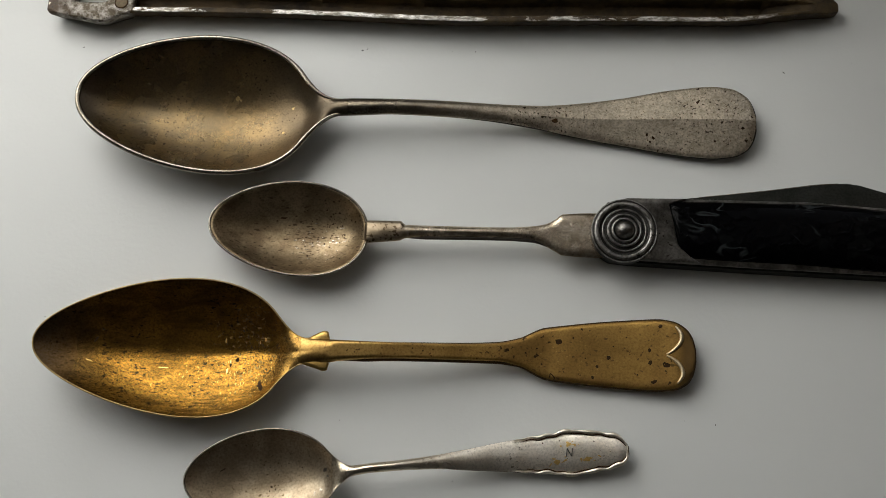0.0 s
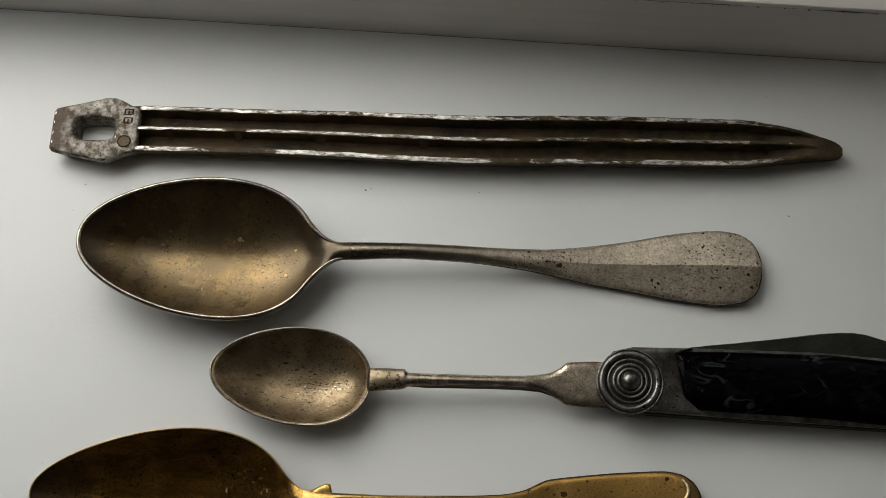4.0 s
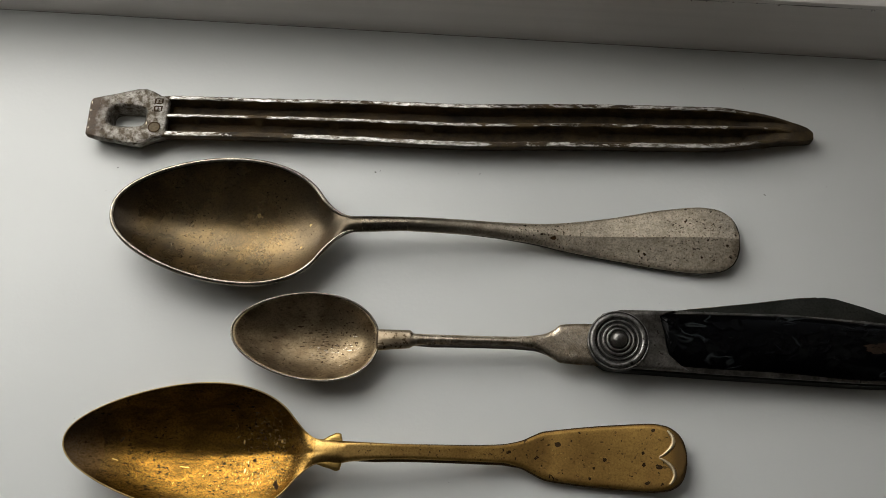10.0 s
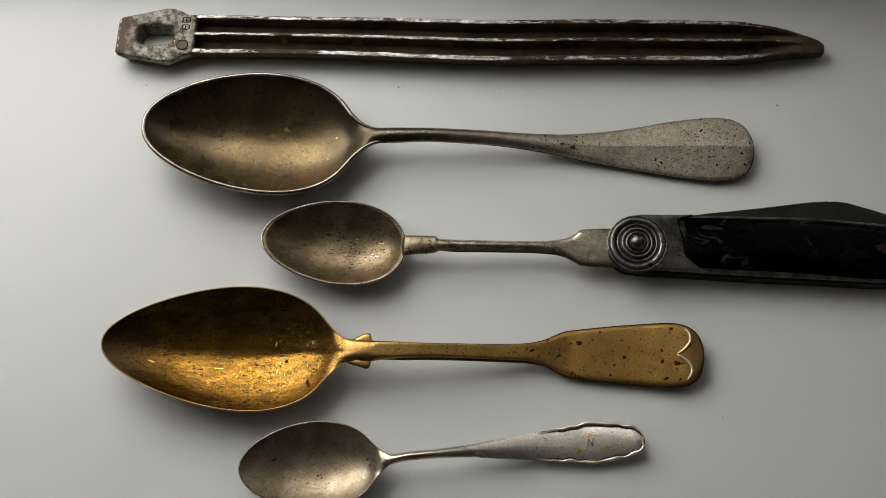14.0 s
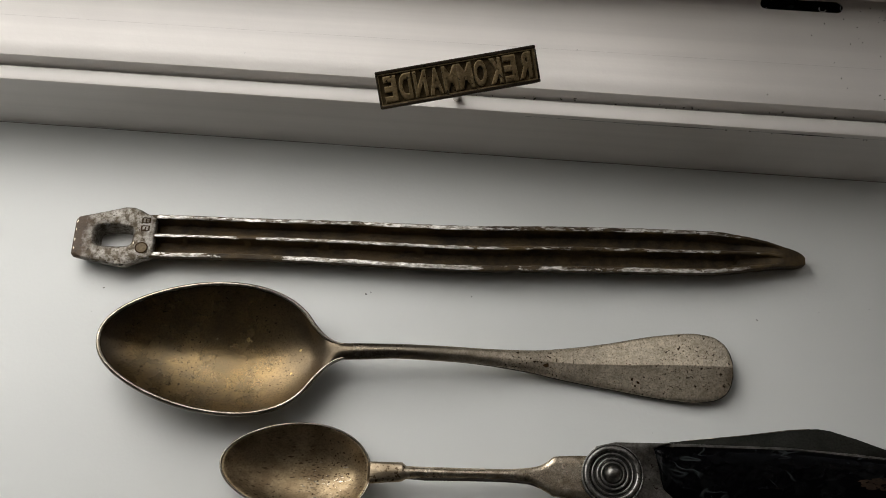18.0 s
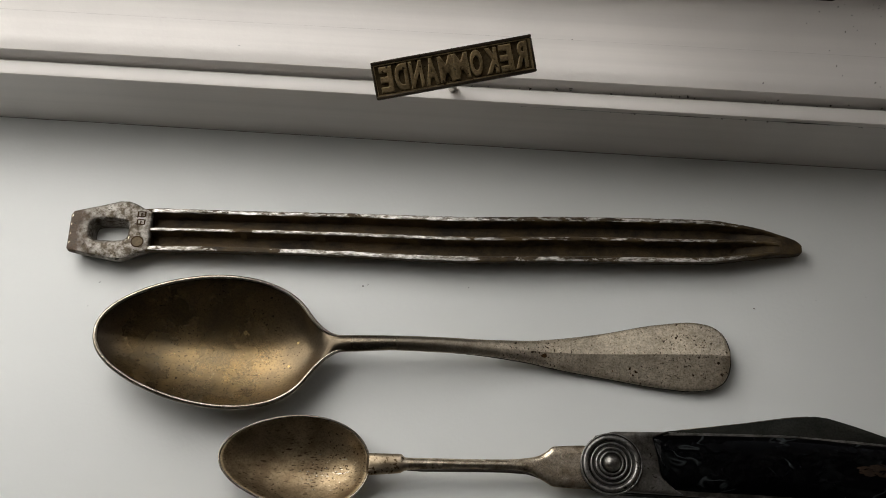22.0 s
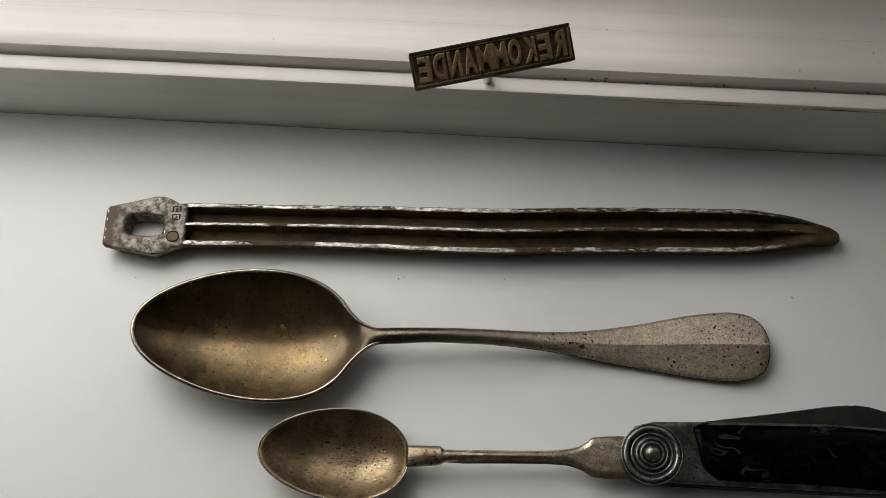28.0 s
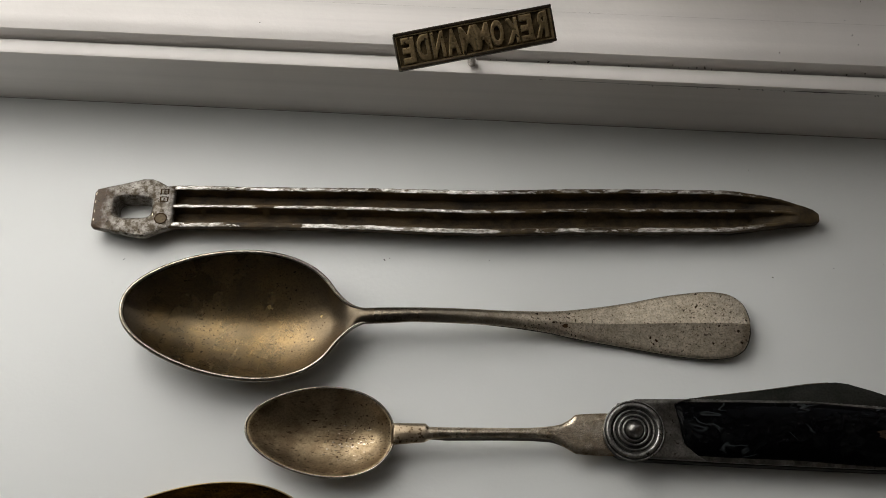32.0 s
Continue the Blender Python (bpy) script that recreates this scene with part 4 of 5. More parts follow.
# ---- teaspoon ----
def teaspoon():
    sp = thing("teaspoon", pose(-0.0782, -0.0794, 0, 0, 0, 6.44), "small silver-plated teaspoon with scrolled border and engraved initial", "spoon", "old spoons on the sill")
    egg = (45.0, 14.05, 0.13, -0.022, 8.6, 7.3, 1.04)
    st = [(55.6, 1.1, -1.7, 8.9, 2.3, 0.0, 2.0), (62, 1.2, -1.7, 8.7, 2.3, 0.0, 2.0), (74.4, 2.0, -2.0, 6.9, 2.1, 0.0, 2.2),
          (84, 3.1, -3.0, 5.4, 1.9, 0.1, 2.4), (93.5, 4.4, -4.0, 3.8, 1.7, 0.2, 2.4), (103, 5.3, -5.2, 2.6, 1.6, 0.2, 2.6), (112.5, 5.8, -6.0, 2.3, 1.6, 0.1, 2.6), (117, 5.9, -6.3, 2.5, 1.6, 0.1, 2.6), (124, 4.8, -5.6, 3.0, 1.6, 0.1, 2.6),
          (128.2, 3.4, -4.6, 3.4, 1.4, 0.3, 3.0), (130.0, 2.0, -3.3, 3.5, 1.3, 0.2, 3.0), (130.7, 0.6, -2.0, 3.6, 1.2, 0.1, 3.0)]
    form = SpoonForm(egg, (0.0, 0.0), (41.9, 50.0, 0.85, -2.1), st, wall=0.8, power=(2.4, 2.4), across=2.2, deepest=0.52, side=0.5, past=1.0)
    part("rim", form.bead(0.32, 47, 0.15), M_RIM, sp, "bright rubbed rim")
    cup = sharpen(part("bowl", form.bowl(48.0), M_TEA, sp, "greyish egg-shaped bowl"), 40)
    stains(cup, [(37.6, -6.0, 0.28, 2.4, 1.3), (39.6, -5.2, 0.4, 1.4, 0.6), (41.2, 0.6, 0.6, 1.4, 0.4), (42.0, -1.4, 0.35, 1.5)], M_RIM, "bright_patches")
    stains(cup, [(10.6, 3.0, 0.22, 6.0, 0.45), (24.4, -3.0, 0.35, 1.2), (25.6, -3.8, 0.3, 1.2), (23.8, -4.2, 0.22, 1.0), (26.4, -2.8, 0.2, 1.0), (30, 3.5, 0.2, 1.0), (34, 2.0, 0.25, 1.0), (36.5, 5.0, 0.2, 1.0), (28, 7.0, 0.18, 1.0)], M_SPOT)
    grip = sharpen(part("handle", form.handle(48.0), M_TEA_HANDLE, sp, "slender handle widening to a rounded end"), 60)
    # dark brown bead for the shaded edge of the handle
    part("shaded_edge", form.edging(55, 0.34, 0.35, 0.25), M_BRASS_EDGE_SHADE, sp, "dark bead in place of shade along the handle's edge")
    stains(grip, [(109.6, -2.6, 0.9, 1.4), (113.6, 2.3, 0.7, 1.3), (118.6, -2.4, 0.7, 2.0, 0.1), (116.8, -2.3, 0.4, 1.2)]
           + [(random.gauss(x, 1.6), random.gauss(y, 0.5), random.uniform(0.1, 0.3), random.uniform(1, 3), random.gauss(0, 0.3)) for x, y in ((110, -2.5), (118, -2.4), (114, 2.2)) for _ in range(8)], M_GILT_AND_GLINT, "gilt_traces")
    stains(grip, [(random.uniform(58, 128), random.gauss(0, 1.6), random.uniform(0.04, 0.10), random.uniform(1, 3), random.gauss(0, 0.2)) for _ in range(45)], M_BRASS_BROWN, "brown_specks")
    stains(grip, [(99, 2.4, 0.22, 1.2), (101, 2.8, 0.18, 1.0), (106, 3.2, 0.2, 1.5), (104, -1, 0.15, 1.0), (97, 1.0, 0.16, 1.0), (121, 2.6, 0.2, 1.2), (111, 3.6, 0.2, 1.6)], M_SPOT)
    cols = list(zip(*st))
    run = [(x, 1) for x in np.linspace(97, 130.3, 60)] + [(x, 2) for x in np.linspace(130.3, 97, 60)]
    pts, inner = [], []
    for x, side in run:
        out = 1 if side == 1 else -1
        wave = 0.10 * math.sin((x - 97) * 0.5) + 0.45 * math.exp(-((x - 113.5) / 3.5) ** 2) + 0.17 * math.sin((x - 97) * 1.25 + out) * (1 if x < 112 or x > 121 else 0.3)
        inner.append((x * MM, (glide(cols[0], cols[side], x) - out * 0.85 + out * wave * 1.3 * min(1, (x - 97) / 6)) * MM, (glide(cols[0], cols[3], x) + 0.62) * MM))
        pts.append((x * MM, (glide(cols[0], cols[side], x) - out * 0.15 + out * wave * min(1, (x - 97) / 6)) * MM, (glide(cols[0], cols[3], x) + 0.5) * MM))
    part("scroll_border", tube(pts, lambda u: 0.0007 * min(1, 6 * u + 0.1, 6 - 6 * u + 0.1) * (0.75 + 0.25 * math.sin(u * 60))), M_TEA_HANDLE, sp, "raised scrolled edge")
    part("chased_line", tube([p for p in inner if p[0] < 0.1305], lambda u: 0.0002 * min(1, 8 * u + 0.1, 8 - 8 * u + 0.1), 6), M_SPOT, sp, "dark chased line inside the border")
    c = list(zip(*st))
    for (x0, y0), (x1, y1) in (((112.6, -1.2), (113.0, 1.2)), ((113.0, 1.2), (114.1, -1.2)), ((114.1, -1.2), (114.6, 1.2))):
        pts = [((x0 + (x1 - x0) * u) * MM, (y0 + (y1 - y0) * u) * MM, (glide(c[0], c[3], x0) + 1.18) * MM) for u in np.linspace(0, 1, 6)]
        part("engraved_stroke", tube(pts, 0.00013, 6), M_STEEL, sp)

teaspoon()

# ---- folding spoon with a knife ----
def hoop(x, y, z, r, w, flat):
    """A closed ring lying flat, in mm."""
    bm = bmesh.new()
    vs = [[bm.verts.new(((x + (r + w * math.cos(b)) * math.cos(a)) * MM, (y + (r + w * math.cos(b)) * math.sin(a)) * MM, (z + w * flat * math.sin(b)) * MM)) for b in np.linspace(0, 2 * math.pi, 10, endpoint=False)]
          for a in np.linspace(0, 2 * math.pi, 64, endpoint=False)]
    for a, b in zip(vs, vs[1:] + vs[:1]):
        for i in range(10):
            bm.faces.new((a[i], a[(i + 1) % 10], b[(i + 1) % 10], b[i]))
    return bm

def plate(outline, z0, z1, bevel):
    """A flat plate with the given outline in mm, its edges eased."""
    bm = bmesh.new()
    f = bm.faces.new([bm.verts.new((x * MM, y * MM, z0 * MM)) for x, y in outline])
    up = bmesh.ops.extrude_face_region(bm, geom=[f])
    bmesh.ops.translate(bm, verts=[v for v in up["geom"] if isinstance(v, bmesh.types.BMVert)], vec=(0, 0, (z1 - z0) * MM))
    if bevel:
        bmesh.ops.bevel(bm, geom=[e for e in bm.edges if all(v.co.z > z0 * MM + 1e-6 for v in e.verts)], offset=bevel * MM, segments=2, affect="EDGES", profile=0.5)
    return bm

def folding_spoon():
    kn = thing("folding_spoon", pose(-0.0768, -0.0004, 0, 0, 0, -0.31), "folding pocket spoon and knife with black handle and round rivet", "pocket knife")
    egg = (49.5, 14.95, 0.148, -0.033, 9.6, 7.2, 0.98)
    part("rim", rim_mesh(*egg, 0.40, 0.2), M_RIM, kn, "bright rubbed rim").location = (-0.0007, 0.0, 0)
    cup = sharpen(part("bowl", bowl_mesh(*egg, 1.0, wall=0.8, lip=0.1), M_SMALL, kn, "worn oval spoon bowl"), 40)
    cup.location = (-0.0007, 0.0, 0)
    worn = lambda n, x, y, r: [(random.gauss(x, 6.0), random.gauss(y, 2.8), random.uniform(0.4, 1.0) * r, random.uniform(2.5, 7), random.gauss(0, 0.12)) for _ in range(n)]
    stains(cup, worn(60, 32, -3.2, 0.14) + worn(16, 38, -3.6, 0.2), M_RIM, "rubbed_scratches")
    stains(cup, worn(60, 32, -3.4, 0.14) + [(random.gauss(38, 4), random.gauss(2, 4.5), random.uniform(0.1, 0.3), random.uniform(1, 1.6)) for _ in range(70)] + [(29.5, -8.2, 0.35, 1.2), (21, 4, 0.3, 4, 0.1), (19, 3, 0.2, 3, 0.1)], M_SPOT)
    st = [(47.6, 2.4, -4.9, 6.9, 0.8, 0.1, 5.0), (48.6, 2.4, -4.8, 7.7, 1.8, 0.4, 6.0), (54, 2.4, -4.3, 7.9, 2.4, 0.5, 5.0), (58.9, 2.4, -3.8, 7.9, 2.4, 0.5, 5.0), (60.2, 1.3, -3.0, 7.8, 2.6, 0.3, 3.0), (74.5, 1.4, -2.4, 7.2, 2.8, 0.2, 2.2), (92, 1.7, -2.1, 6.5, 2.6, 0.2, 2.4),
          (99, 2.3, -2.4, 6.3, 2.4, 0.1, 3.0), (103, 3.0, -3.7, 6.2, 2.2, 0.0, 4.0), (106.7, 5.0, -5.7, 6.1, 2.1, 0.0, 6.0), (108.4, 6.4, -6.6, 6.1, 2.1, 0.0, 8.0), (118, 7.0, -7.1, 6.1, 2.1, 0.0, 8.0), (127, 7.0, -7.1, 6.1, 2.1, 0.0, 8.0)]
    sharpen(part("stem", handle_mesh(st), M_SMALL_STEM, kn, "spoon stem with a stepped shoulder"), 60)
    c = list(zip(*st))
    # black tube that paints the shade under the stem's lit top
    part("shaded_stem_side", tube([(x * MM, (glide(c[0], c[2], x) + 0.05) * MM, (glide(c[0], c[3], x) + 0.05) * MM) for x in np.linspace(61, 104, 40)], lambda u: 0.0006 * min(1, 0.15 + 7 * min(u, 1 - u))), M_EDGE_SHADE, kn, "side of the stem, coloured black as if shaded")
    body = [(118.6, -3.2), (120.2, -5.6), (123, -7.3), (129, -7.9), (162, -9.2), (205, -10.5), (238, -10.2), (247, -8.0), (250, -3.0), (249, 2.5), (243, 6.4), (228, 8.2), (206, 10.2), (183, 11.6), (142, 11.7), (128, 11.3), (122, 9.8), (118.4, 5.2), (117.6, 1.0)]
    sharpen(part("liner", plate(body, 0.0, 4.6, 0.4), M_BLADE, kn, "dark steel liner"), 30)
    sharpen(part("bolster", plate([(118.6, -3.2), (120.2, -5.6), (123, -7.3), (129, -7.9), (150, -8.7), (147, -6.8), (143.0, -3.0), (142.2, 3.6), (140.6, 9.5), (146, 11.6), (142, 11.5), (128, 11.3), (122, 9.8), (118.4, 5.2), (117.6, 1.0)], 7.3, 9.4, 0.5), M_STEEL, kn, "worn steel bolster"), 30)
    sharpen(part("upper_liner", plate(body, 7.25, 8.3, 0.3), M_STEEL, kn), 30)
    sharpen(part("blade", plate([(132, 4), (140, 11.2), (146.1, 12.4), (170, 15.5), (185, 17.75), (194.5, 18.5), (198.5, 18.0), (206.8, 15.6), (226, 9.0), (236, 4.0), (236, 0)], 4.65, 6.6, 0.35), M_BLADE, kn, "blackened folded blade"), 30)
    part("blade_edge", tube([(x * MM, y * MM, 0.0064) for x, y in ((150, 12.9), (170, 15.4), (185, 17.65), (192, 18.2))], lambda u: 0.00018 * (0.5 + u)), M_RIM, kn, "thin rubbed edge of the folded blade")
    # black scale with dented, melted surface
    xs = np.linspace(0, 1, 260)
    rings = []
    for u in xs:
        x = 140.6 + u * 107
        a = glide((140.6, 143, 160, 183, 206, 230, 244, 247.6), (9.9, 10.5, 10.8, 10.8, 9.3, 7.4, 4.6, 2.0), x)
        b = glide((140.6, 142.2, 144, 148, 180, 206, 235, 244, 247.6), (8.0, 2.0, -4.5, -7.0, -8.1, -9.6, -9.4, -7.6, -4.5), x)
        ring = []
        for i in range(61):
            v = -1 + 2 * i / 60
            dome = (1 - abs(v) ** 4) * (1 - max(0, 1 - u * 22) ** 3) * (1 - max(0, (u - 0.95) * 20) ** 3)
            q = Vector((x * 0.13, v * 1.6, 0.0))
            dent = 0.45 * noise.noise(q) + 0.45 * noise.noise(q * 2.7 + Vector((4, 0, 0)))
            fold = max(0.0, 1 - 9 * abs(noise.noise(q * 1.5 + Vector((9, 2, 5))))) ** 2 * max(0.0, 0.3 + noise.noise(q * 0.7))
            ring.append((x * MM, ((a + b) / 2 + v * (a - b) / 2) * MM, (8.6 + (2.3 + 0.25 * dent + 0.6 * fold) * dome) * MM))
        ring += [(x * MM, b * MM if i else a * MM, 7.9 * MM) for i in (0, 1)]
        rings.append(ring)
    scale = part("handle_scale", loft(rings), M_BLACK, kn, "glossy black marbled handle scale")
    stains(scale, [(random.uniform(207, 238), random.gauss(0.4, 0.9), random.uniform(0.5, 1.0), random.uniform(2, 4), random.gauss(0, 0.06)) for _ in range(26)], M_BROWN_WEAR, "brown_wear")
    # turned rivet disc
    prof = [(0.01, 13.4), (0.9, 13.3), (1.8, 12.8), (2.4, 12.0), (2.7, 11.3), (3.1, 10.7), (3.9, 10.5), (5.0, 10.4), (5.4, 10.2), (7.2, 10.1), (7.6, 10.3), (9.3, 10.3), (9.75, 10.0), (9.9, 9.2), (9.9, 7.2)]
    rings = [[((127.0 + r * math.cos(a)) * MM, (0.65 + r * math.sin(a)) * MM, z * MM) for a in np.linspace(0, 2 * math.pi, 64, endpoint=False)] for r, z in prof]
    sharpen(part("rivet_disc", loft(rings[5:]), M_GROOVE, kn, "round steel disc with dark turned grooves"), 50)
    for r, z, w, flat in ((3.55, 10.7, 0.40, 1.0), (4.9, 10.5, 0.42, 1.0), (6.5, 10.25, 0.36, 1.0), (8.35, 10.2, 0.80, 0.6), (9.7, 9.9, 0.25, 1.0)):
        bm = hoop(127.0, 0.65, z, r, w, flat)
        part("turned_ring", bm, M_STEEL_BRIGHT, kn)
    part("rivet", loft(rings[:6]), M_STEEL_BRIGHT, kn, "domed bright rivet")

M_GROOVE = plated("grimy_steel", (0.05, 0.048, 0.044), (0.02, 0.019, 0.017), (0.01, 0.009, 0.008), 0.5)
M_STEEL_BRIGHT = plated("rubbed_steel", (0.40, 0.39, 0.365), (0.12, 0.115, 0.105), (0.03, 0.027, 0.023), 0.30, 300.0, 900.0, 0.58)
folding_spoon()

# ---- brass letter stamp ----
def letter_stamp():
    foot, head = Vector((-0.0033, 0.1222, 0.034)), Vector((-0.0016, 0.1030, 0.0824))
    m = Matrix.Translation(head) @ pose(0, 0, 0, 0, 0, 12.3) @ pose(0, 0, 0, 27, 0, 0)
    st = thing("letter_stamp", m, "small brass hand stamp with raised mirrored lettering, standing on its stem", "hand stamp")
    w, h = 24.2, 5.55
    sharpen(part("head", box(-w * MM, w * MM, -h * MM, h * MM, -0.0075, -0.0012, 0.0006, 2), M_STAMP_DARK, st, "dark grimy stamp block"), 40)
    for b in ((-w, w, h - 1.0, h), (-w, w, -h, -h + 0.9), (-w, -w + 0.6, -h + 0.9, h - 1.0), (w - 0.6, w, -h + 0.9, h - 1.0)):
        sharpen(part("border", box(b[0] * MM, b[1] * MM, b[2] * MM, b[3] * MM, -0.0014, 0.0, 0.0002, 1), M_STAMP_DARK, st), 40)
    for b in ((0.6 - w, w - 0.6, h - 1.3, h - 1.0), (0.6 - w, w - 0.6, 0.9 - h, 1.25 - h), (0.6 - w, 0.85 - w, 1.25 - h, h - 1.3), (w - 1.2, w - 0.6, 1.25 - h, h - 1.3)):
        part("border_line", box(b[0] * MM, b[1] * MM, b[2] * MM, b[3] * MM, -0.0013, -0.0002), M_STAMP, st, "rubbed inner edge", smooth=False)
    part("ground", box((0.7 - w) * MM, (w - 0.7) * MM, (0.7 - h) * MM, (h - 0.7) * MM, -0.0013, -0.00095), M_STAMP_GROUND, st, smooth=False)
    # narrow raised capitals, mirrored as on any stamp, each cast with soft shoulders
    pitch = 4.52
    for i, sign in enumerate("REKOMMANDE"):
        text = bpy.data.curves.new("letter", "FONT")
        text.body, text.align_x, text.align_y, text.size, text.extrude, text.offset = sign, "CENTER", "CENTER", 1.0, 0.05, 0.02
        text.bevel_depth, text.bevel_resolution = 0.03, 1
        carrier = new("letter_source", text)
        bpy.context.view_layer.update()
        me = bpy.data.meshes.new_from_object(carrier.evaluated_get(bpy.context.evaluated_depsgraph_get()))
        bpy.data.objects.remove(carrier)
        xs, ys = [v.co.x for v in me.vertices], [v.co.y for v in me.vertices]
        bm = bmesh.new()
        bm.from_mesh(me)
        bpy.data.meshes.remove(me)
        wide = 4.5 if sign == "M" else 3.9
        kx, ky = wide / (max(xs) - min(xs)), random.uniform(7.7, 8.1) / (max(ys) - min(ys))
        lean, drop = random.uniform(-0.04, 0.04), random.uniform(-0.15, 0.15)
        for v in bm.verts:
            x, y = (v.co.x - (max(xs) + min(xs)) / 2) * kx, (v.co.y - (max(ys) + min(ys)) / 2) * ky
            v.co = Vector((-((i - 4.5) * pitch + x + lean * y) * MM, (y + drop) * MM, -0.0007 + v.co.z * 9 * MM))
        part("letter", bm, M_STAMP, st, smooth=False)
    inv = m.inverted()
    path = [inv @ head.lerp(foot, u) for u in np.linspace(0.14, 0.985, 14)]
    part("stem", tube(path, lambda u: 0.0015 - 0.0003 * math.sin(math.pi * u), 16), M_RIM, st, "pale metal stem")

letter_stamp()

# ---- dust and dirt flecks ----
def flecks(name, spots, label):
    bm = bmesh.new()
    for x, y, z, r in spots:
        ret = bmesh.ops.create_icosphere(bm, subdivisions=1, radius=r, matrix=Matrix.LocRotScale((x, y, z), Euler((0, 0, random.random() * 6)), (1.0 + random.random(), 0.8, 0.35)))
        for v in ret["verts"]:
            v.co += Vector((random.uniform(-1, 1), random.uniform(-1, 1), 0)) * r * 0.3
    return tagged(part(name, bm, M_DIRT, smooth=False), label, "dirt", kind="stuff")

spots = [(-0.0342, 0.0620, 0, 0.0005), (-0.0325, 0.0625, 0, 0.00035), (0.0030, 0.0620, 0, 0.0004), (-0.128, 0.062, 0, 0.0004), (0.102, 0.056, 0, 0.0004), (0.078, -0.057, 0, 0.0003)]
spots += [(random.uniform(-0.18, 0.18), random.uniform(-0.13, 0.10), 0, random.uniform(0.00008, 0.00022)) for _ in range(60)]
spots = [(x, y, z, r * 0.6) for x, y, z, r in spots]
flecks("dust_specks", spots, "fine dark dust specks on the white sill")
rim_spots = []
for x, n, r in ((0.1000, 0.0095, 0.0006), (-0.0775, 0.0125, 0.0004), (0.1245, 0.0175, 0.0005), (0.036, 0.022, 0.0004), (0.128, 0.031, 0.0005), (0.115, 0.0335, 0.0005), (0.137, 0.012, 0.0005), (0.1385, 0.0105, 0.0005)):
    rim_spots.append((x, n, FLOOR_Z, r * 0.45))
rim_spots += [(random.uniform(-0.02, 0.19), random.uniform(0.0058, 0.0066), random.uniform(0.030, 0.035), random.uniform(0.0001, 0.0004)) for _ in range(70)]
rim_spots += [(random.gauss(0.165, 0.018), random.uniform(0.008, 0.046), FLOOR_Z, random.uniform(0.0001, 0.0003)) for _ in range(60)]
rim_spots += [(random.gauss(0.150, 0.012), random.gauss(0.0425, 0.003), FLOOR_Z, 0.00006 + 0.0003 * random.random() ** 3) for _ in range(110)]
rim_spots += [(random.uniform(0.05, 0.20), -0.0001, random.uniform(0.0312, 0.0322), random.uniform(0.0001, 0.0003)) for _ in range(60)]
dirt = flecks("frame_dirt", rim_spots, "dark dirt lodged in the window frame groove")
dirt.matrix_world = RIM
seam_line = [(x, -0.0003 + 0.00012 * noise.noise(Vector((x * 60, 0, 0))), 0.0) for x in np.linspace(-0.6, 0.265, 180)]
seam = part("joint_line", tube(seam_line, lambda u: 0.00014 + 0.0001 * noise.noise(Vector((u * 40, 3, 0))), 6), M_DUST)
seam.matrix_world = RIM
tagged(seam, "thin dark joint between sill and window frame", "joint", kind="structure")
for n0, r in ((0.0218, 0.00004),):
    line = [(x, n0 + 0.0001 * noise.noise(Vector((x * 30, n0 * 900, 0))), FLOOR_Z) for x in np.linspace(-0.45, 0.22, 120)]
    ob = part("score_line", tube(line, lambda u, q=r: q * (1 + 0.8 * noise.noise(Vector((u * 30, 1, 0)))), 6), M_SCORE)
    ob.matrix_world = RIM
    tagged(ob, "fine grey score line along the window frame", "score line", kind="structure")
ends = [(0.1237 + 0.0021 * math.cos(a), 0.0450 + 0.0021 * math.sin(a), FLOOR_Z + 0.0002) for a in np.linspace(-math.pi / 2, math.pi / 2, 11)]
ends += [(0.1000 - 0.0021 * math.cos(a), 0.0450 - 0.0021 * math.sin(a), FLOOR_Z + 0.0002) for a in np.linspace(-math.pi / 2, math.pi / 2, 11)]
bm = bmesh.new()
lid = bm.faces.new([bm.verts.new(c) for c in ends])
low = bmesh.ops.extrude_face_region(bm, geom=[lid])
bmesh.ops.translate(bm, verts=[v for v in low["geom"] if isinstance(v, bmesh.types.BMVert)], vec=(0, 0, -0.002))
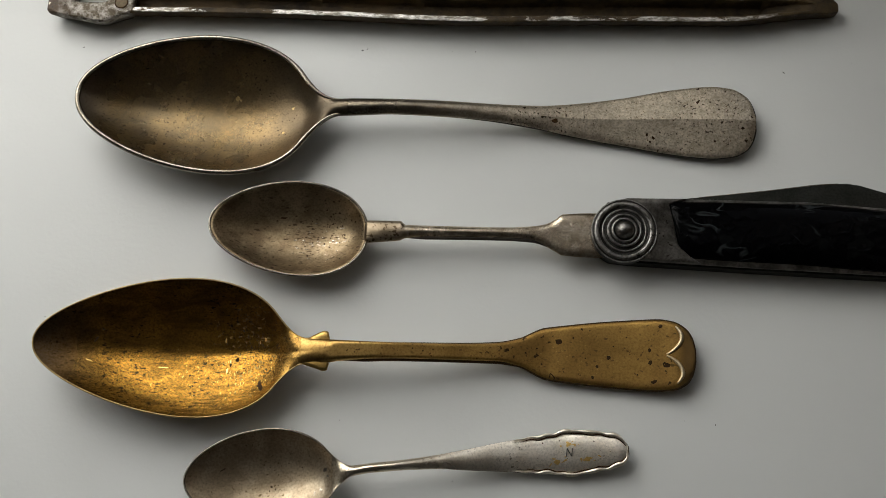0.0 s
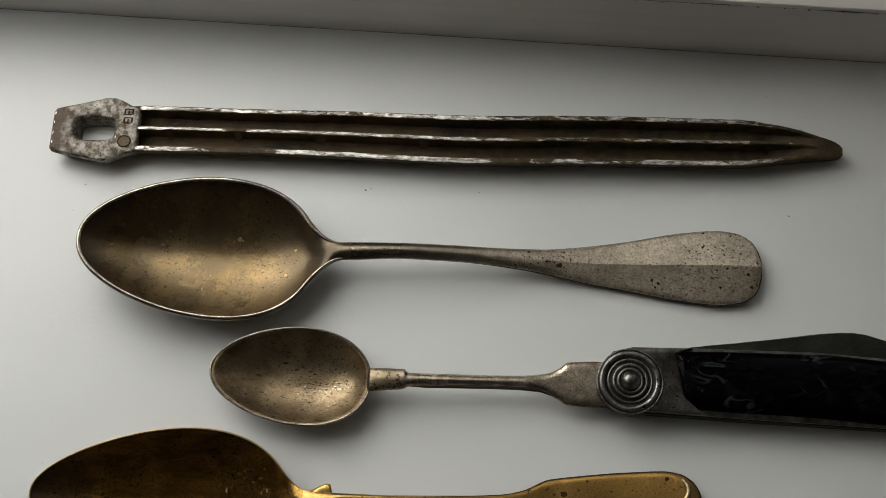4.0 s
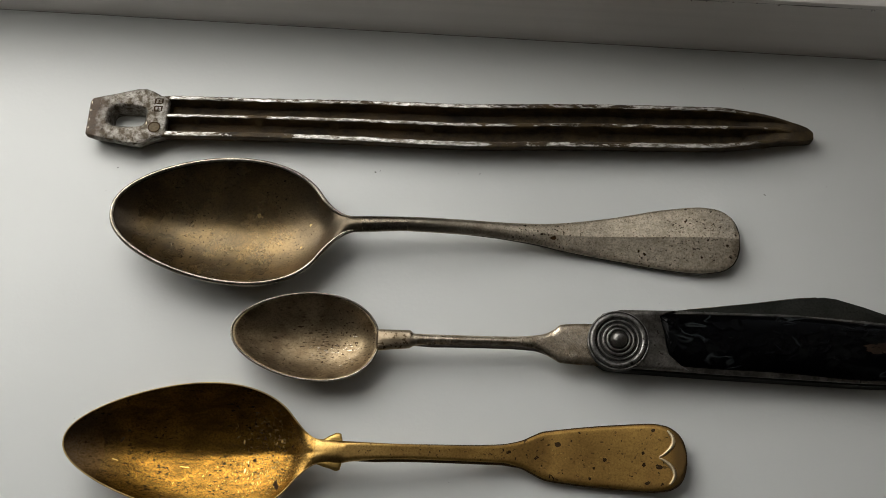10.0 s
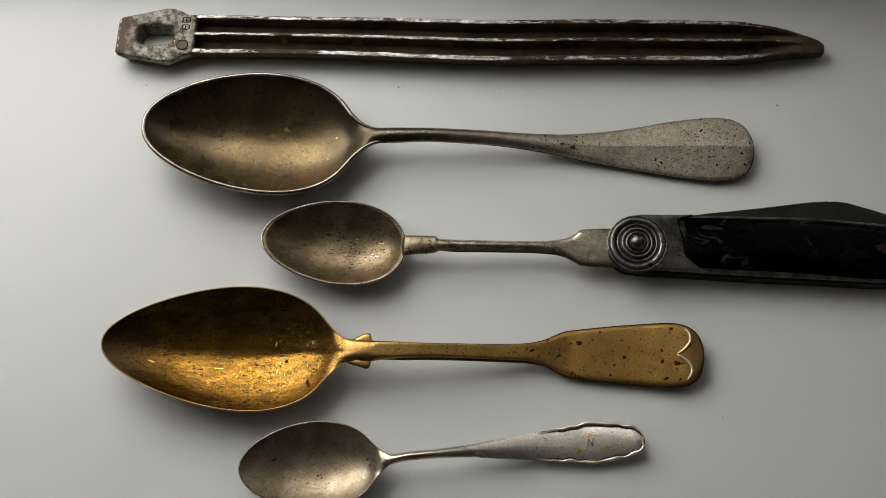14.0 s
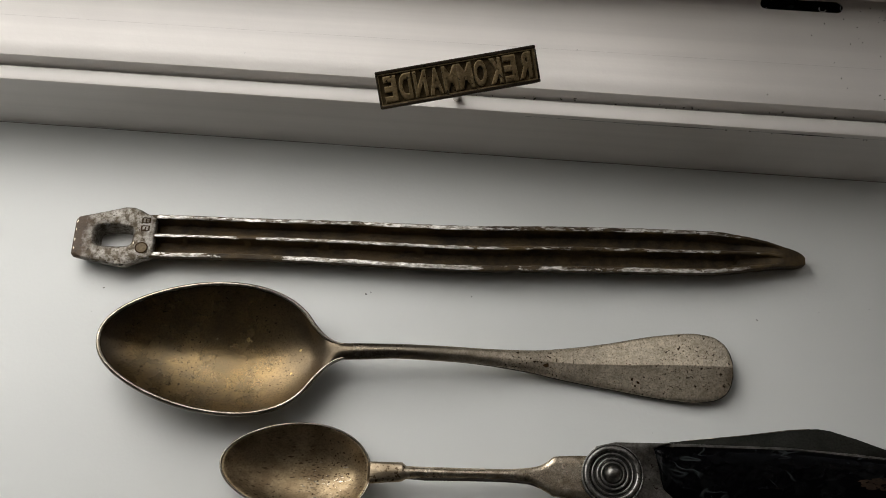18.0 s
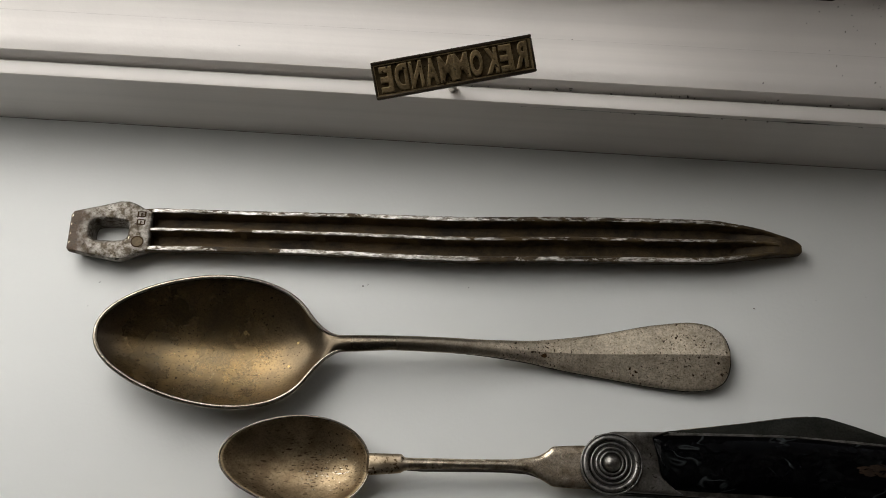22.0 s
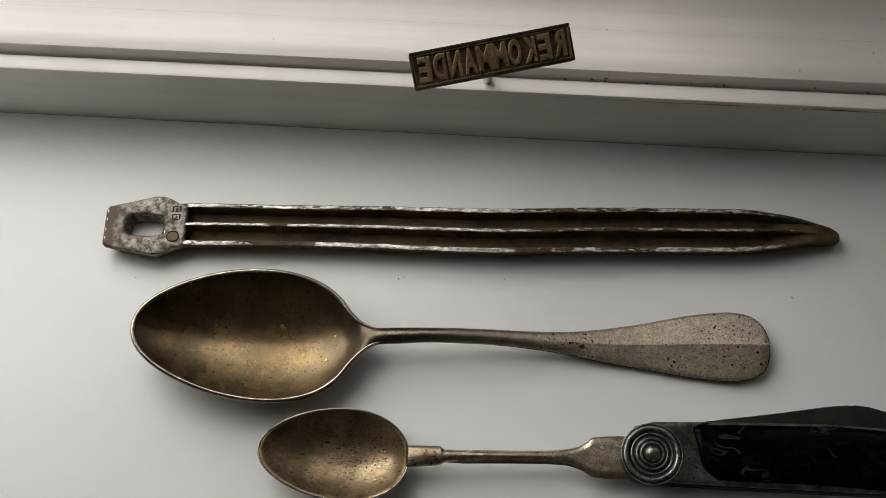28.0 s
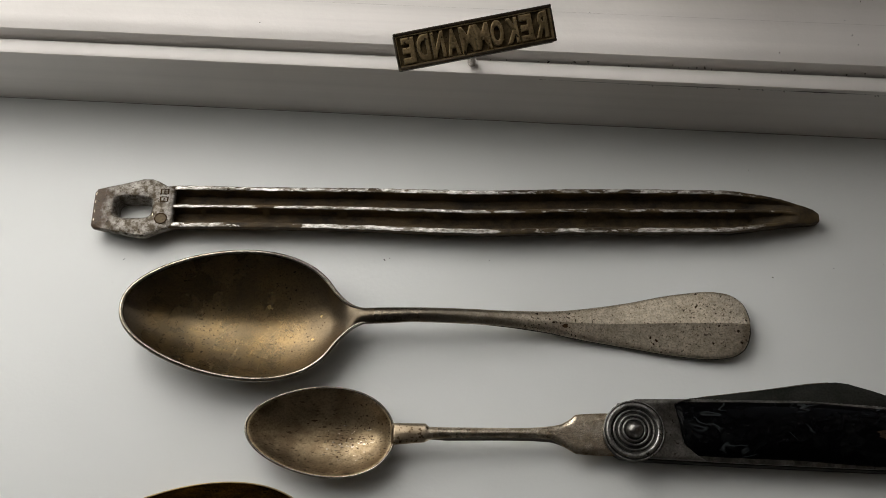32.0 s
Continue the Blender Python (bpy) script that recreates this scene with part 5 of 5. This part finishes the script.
scuff = [(x, -0.0002, 0.0322 + 0.0003 * noise.noise(Vector((x * 25, 4, 0)))) for x in np.linspace(0.02, 0.21, 160)]
grime = [(x, 0.0061, 0.0292) for x in np.linspace(-0.08, 0.22, 220)]
ob = part("groove_grime", tube(grime, lambda u: 0.00003 + 0.0004 * u * max(0.0, 0.35 + noise.noise(Vector((u * 45, 6, 0)))), 6), M_DIRT)
ob.matrix_world = RIM
tagged(ob, "dark grime lying in the frame groove", "grime", kind="structure")
ob = part("scuff_mark", tube(scuff, lambda u: 0.00002 + 0.00022 * max(0.0, 0.15 + noise.noise(Vector((u * 9, 8, 0)))), 6), M_DIRT)
ob.matrix_world = RIM
tagged(ob, "dark scuff under the lip of the window frame", "scuff", kind="structure")
lint = [[(0.1000, 0.0463), (0.1012, 0.0468), (0.1018, 0.0462)], [(0.1175, 0.0440), (0.1180, 0.0430), (0.1192, 0.0428), (0.1200, 0.0434)], [(0.1240, 0.0468), (0.1252, 0.0458), (0.1248, 0.0442), (0.1256, 0.0430)], [(0.1178, 0.0446), (0.1177, 0.0436)],
        [(0.1000, 0.0432), (0.0992, 0.0426), (0.0985, 0.0428)]]
for i, run in enumerate(lint):
    fibre = part("lint", tube([(x, n, FLOOR_Z + 0.0004 + 0.0002 * (j % 2)) for j, (x, n) in enumerate(run)], 0.0001, 6), M_REVEAL)
    fibre.matrix_world = RIM
    tagged(fibre, "pale thread of lint caught on the drain slot", "lint", kind="structure")
for x, n, r in ((0.1490, 0.0440, 0.0022), (0.1455, 0.0425, 0.0014)):
    curl = [(x + r * math.cos(a), n + 0.6 * r * math.sin(a), FLOOR_Z + 0.0001) for a in np.linspace(1.2, 5.2, 18)]
    ob = part("dirt_curl", tube(curl, lambda u: 0.0001 + 0.0003 * max(0.0, noise.noise(Vector((u * 6, r * 900, 0)))), 6), M_DIRT)
    ob.matrix_world = RIM
    tagged(ob, "dark curl of dried dirt on the window frame", "dirt", kind="structure")
slot = part("drain_slot", bm, M_BLACK, smooth=False)
slot.matrix_world = RIM
tagged(slot, "black rounded drain slot in the frame", "drain slot", kind="structure")
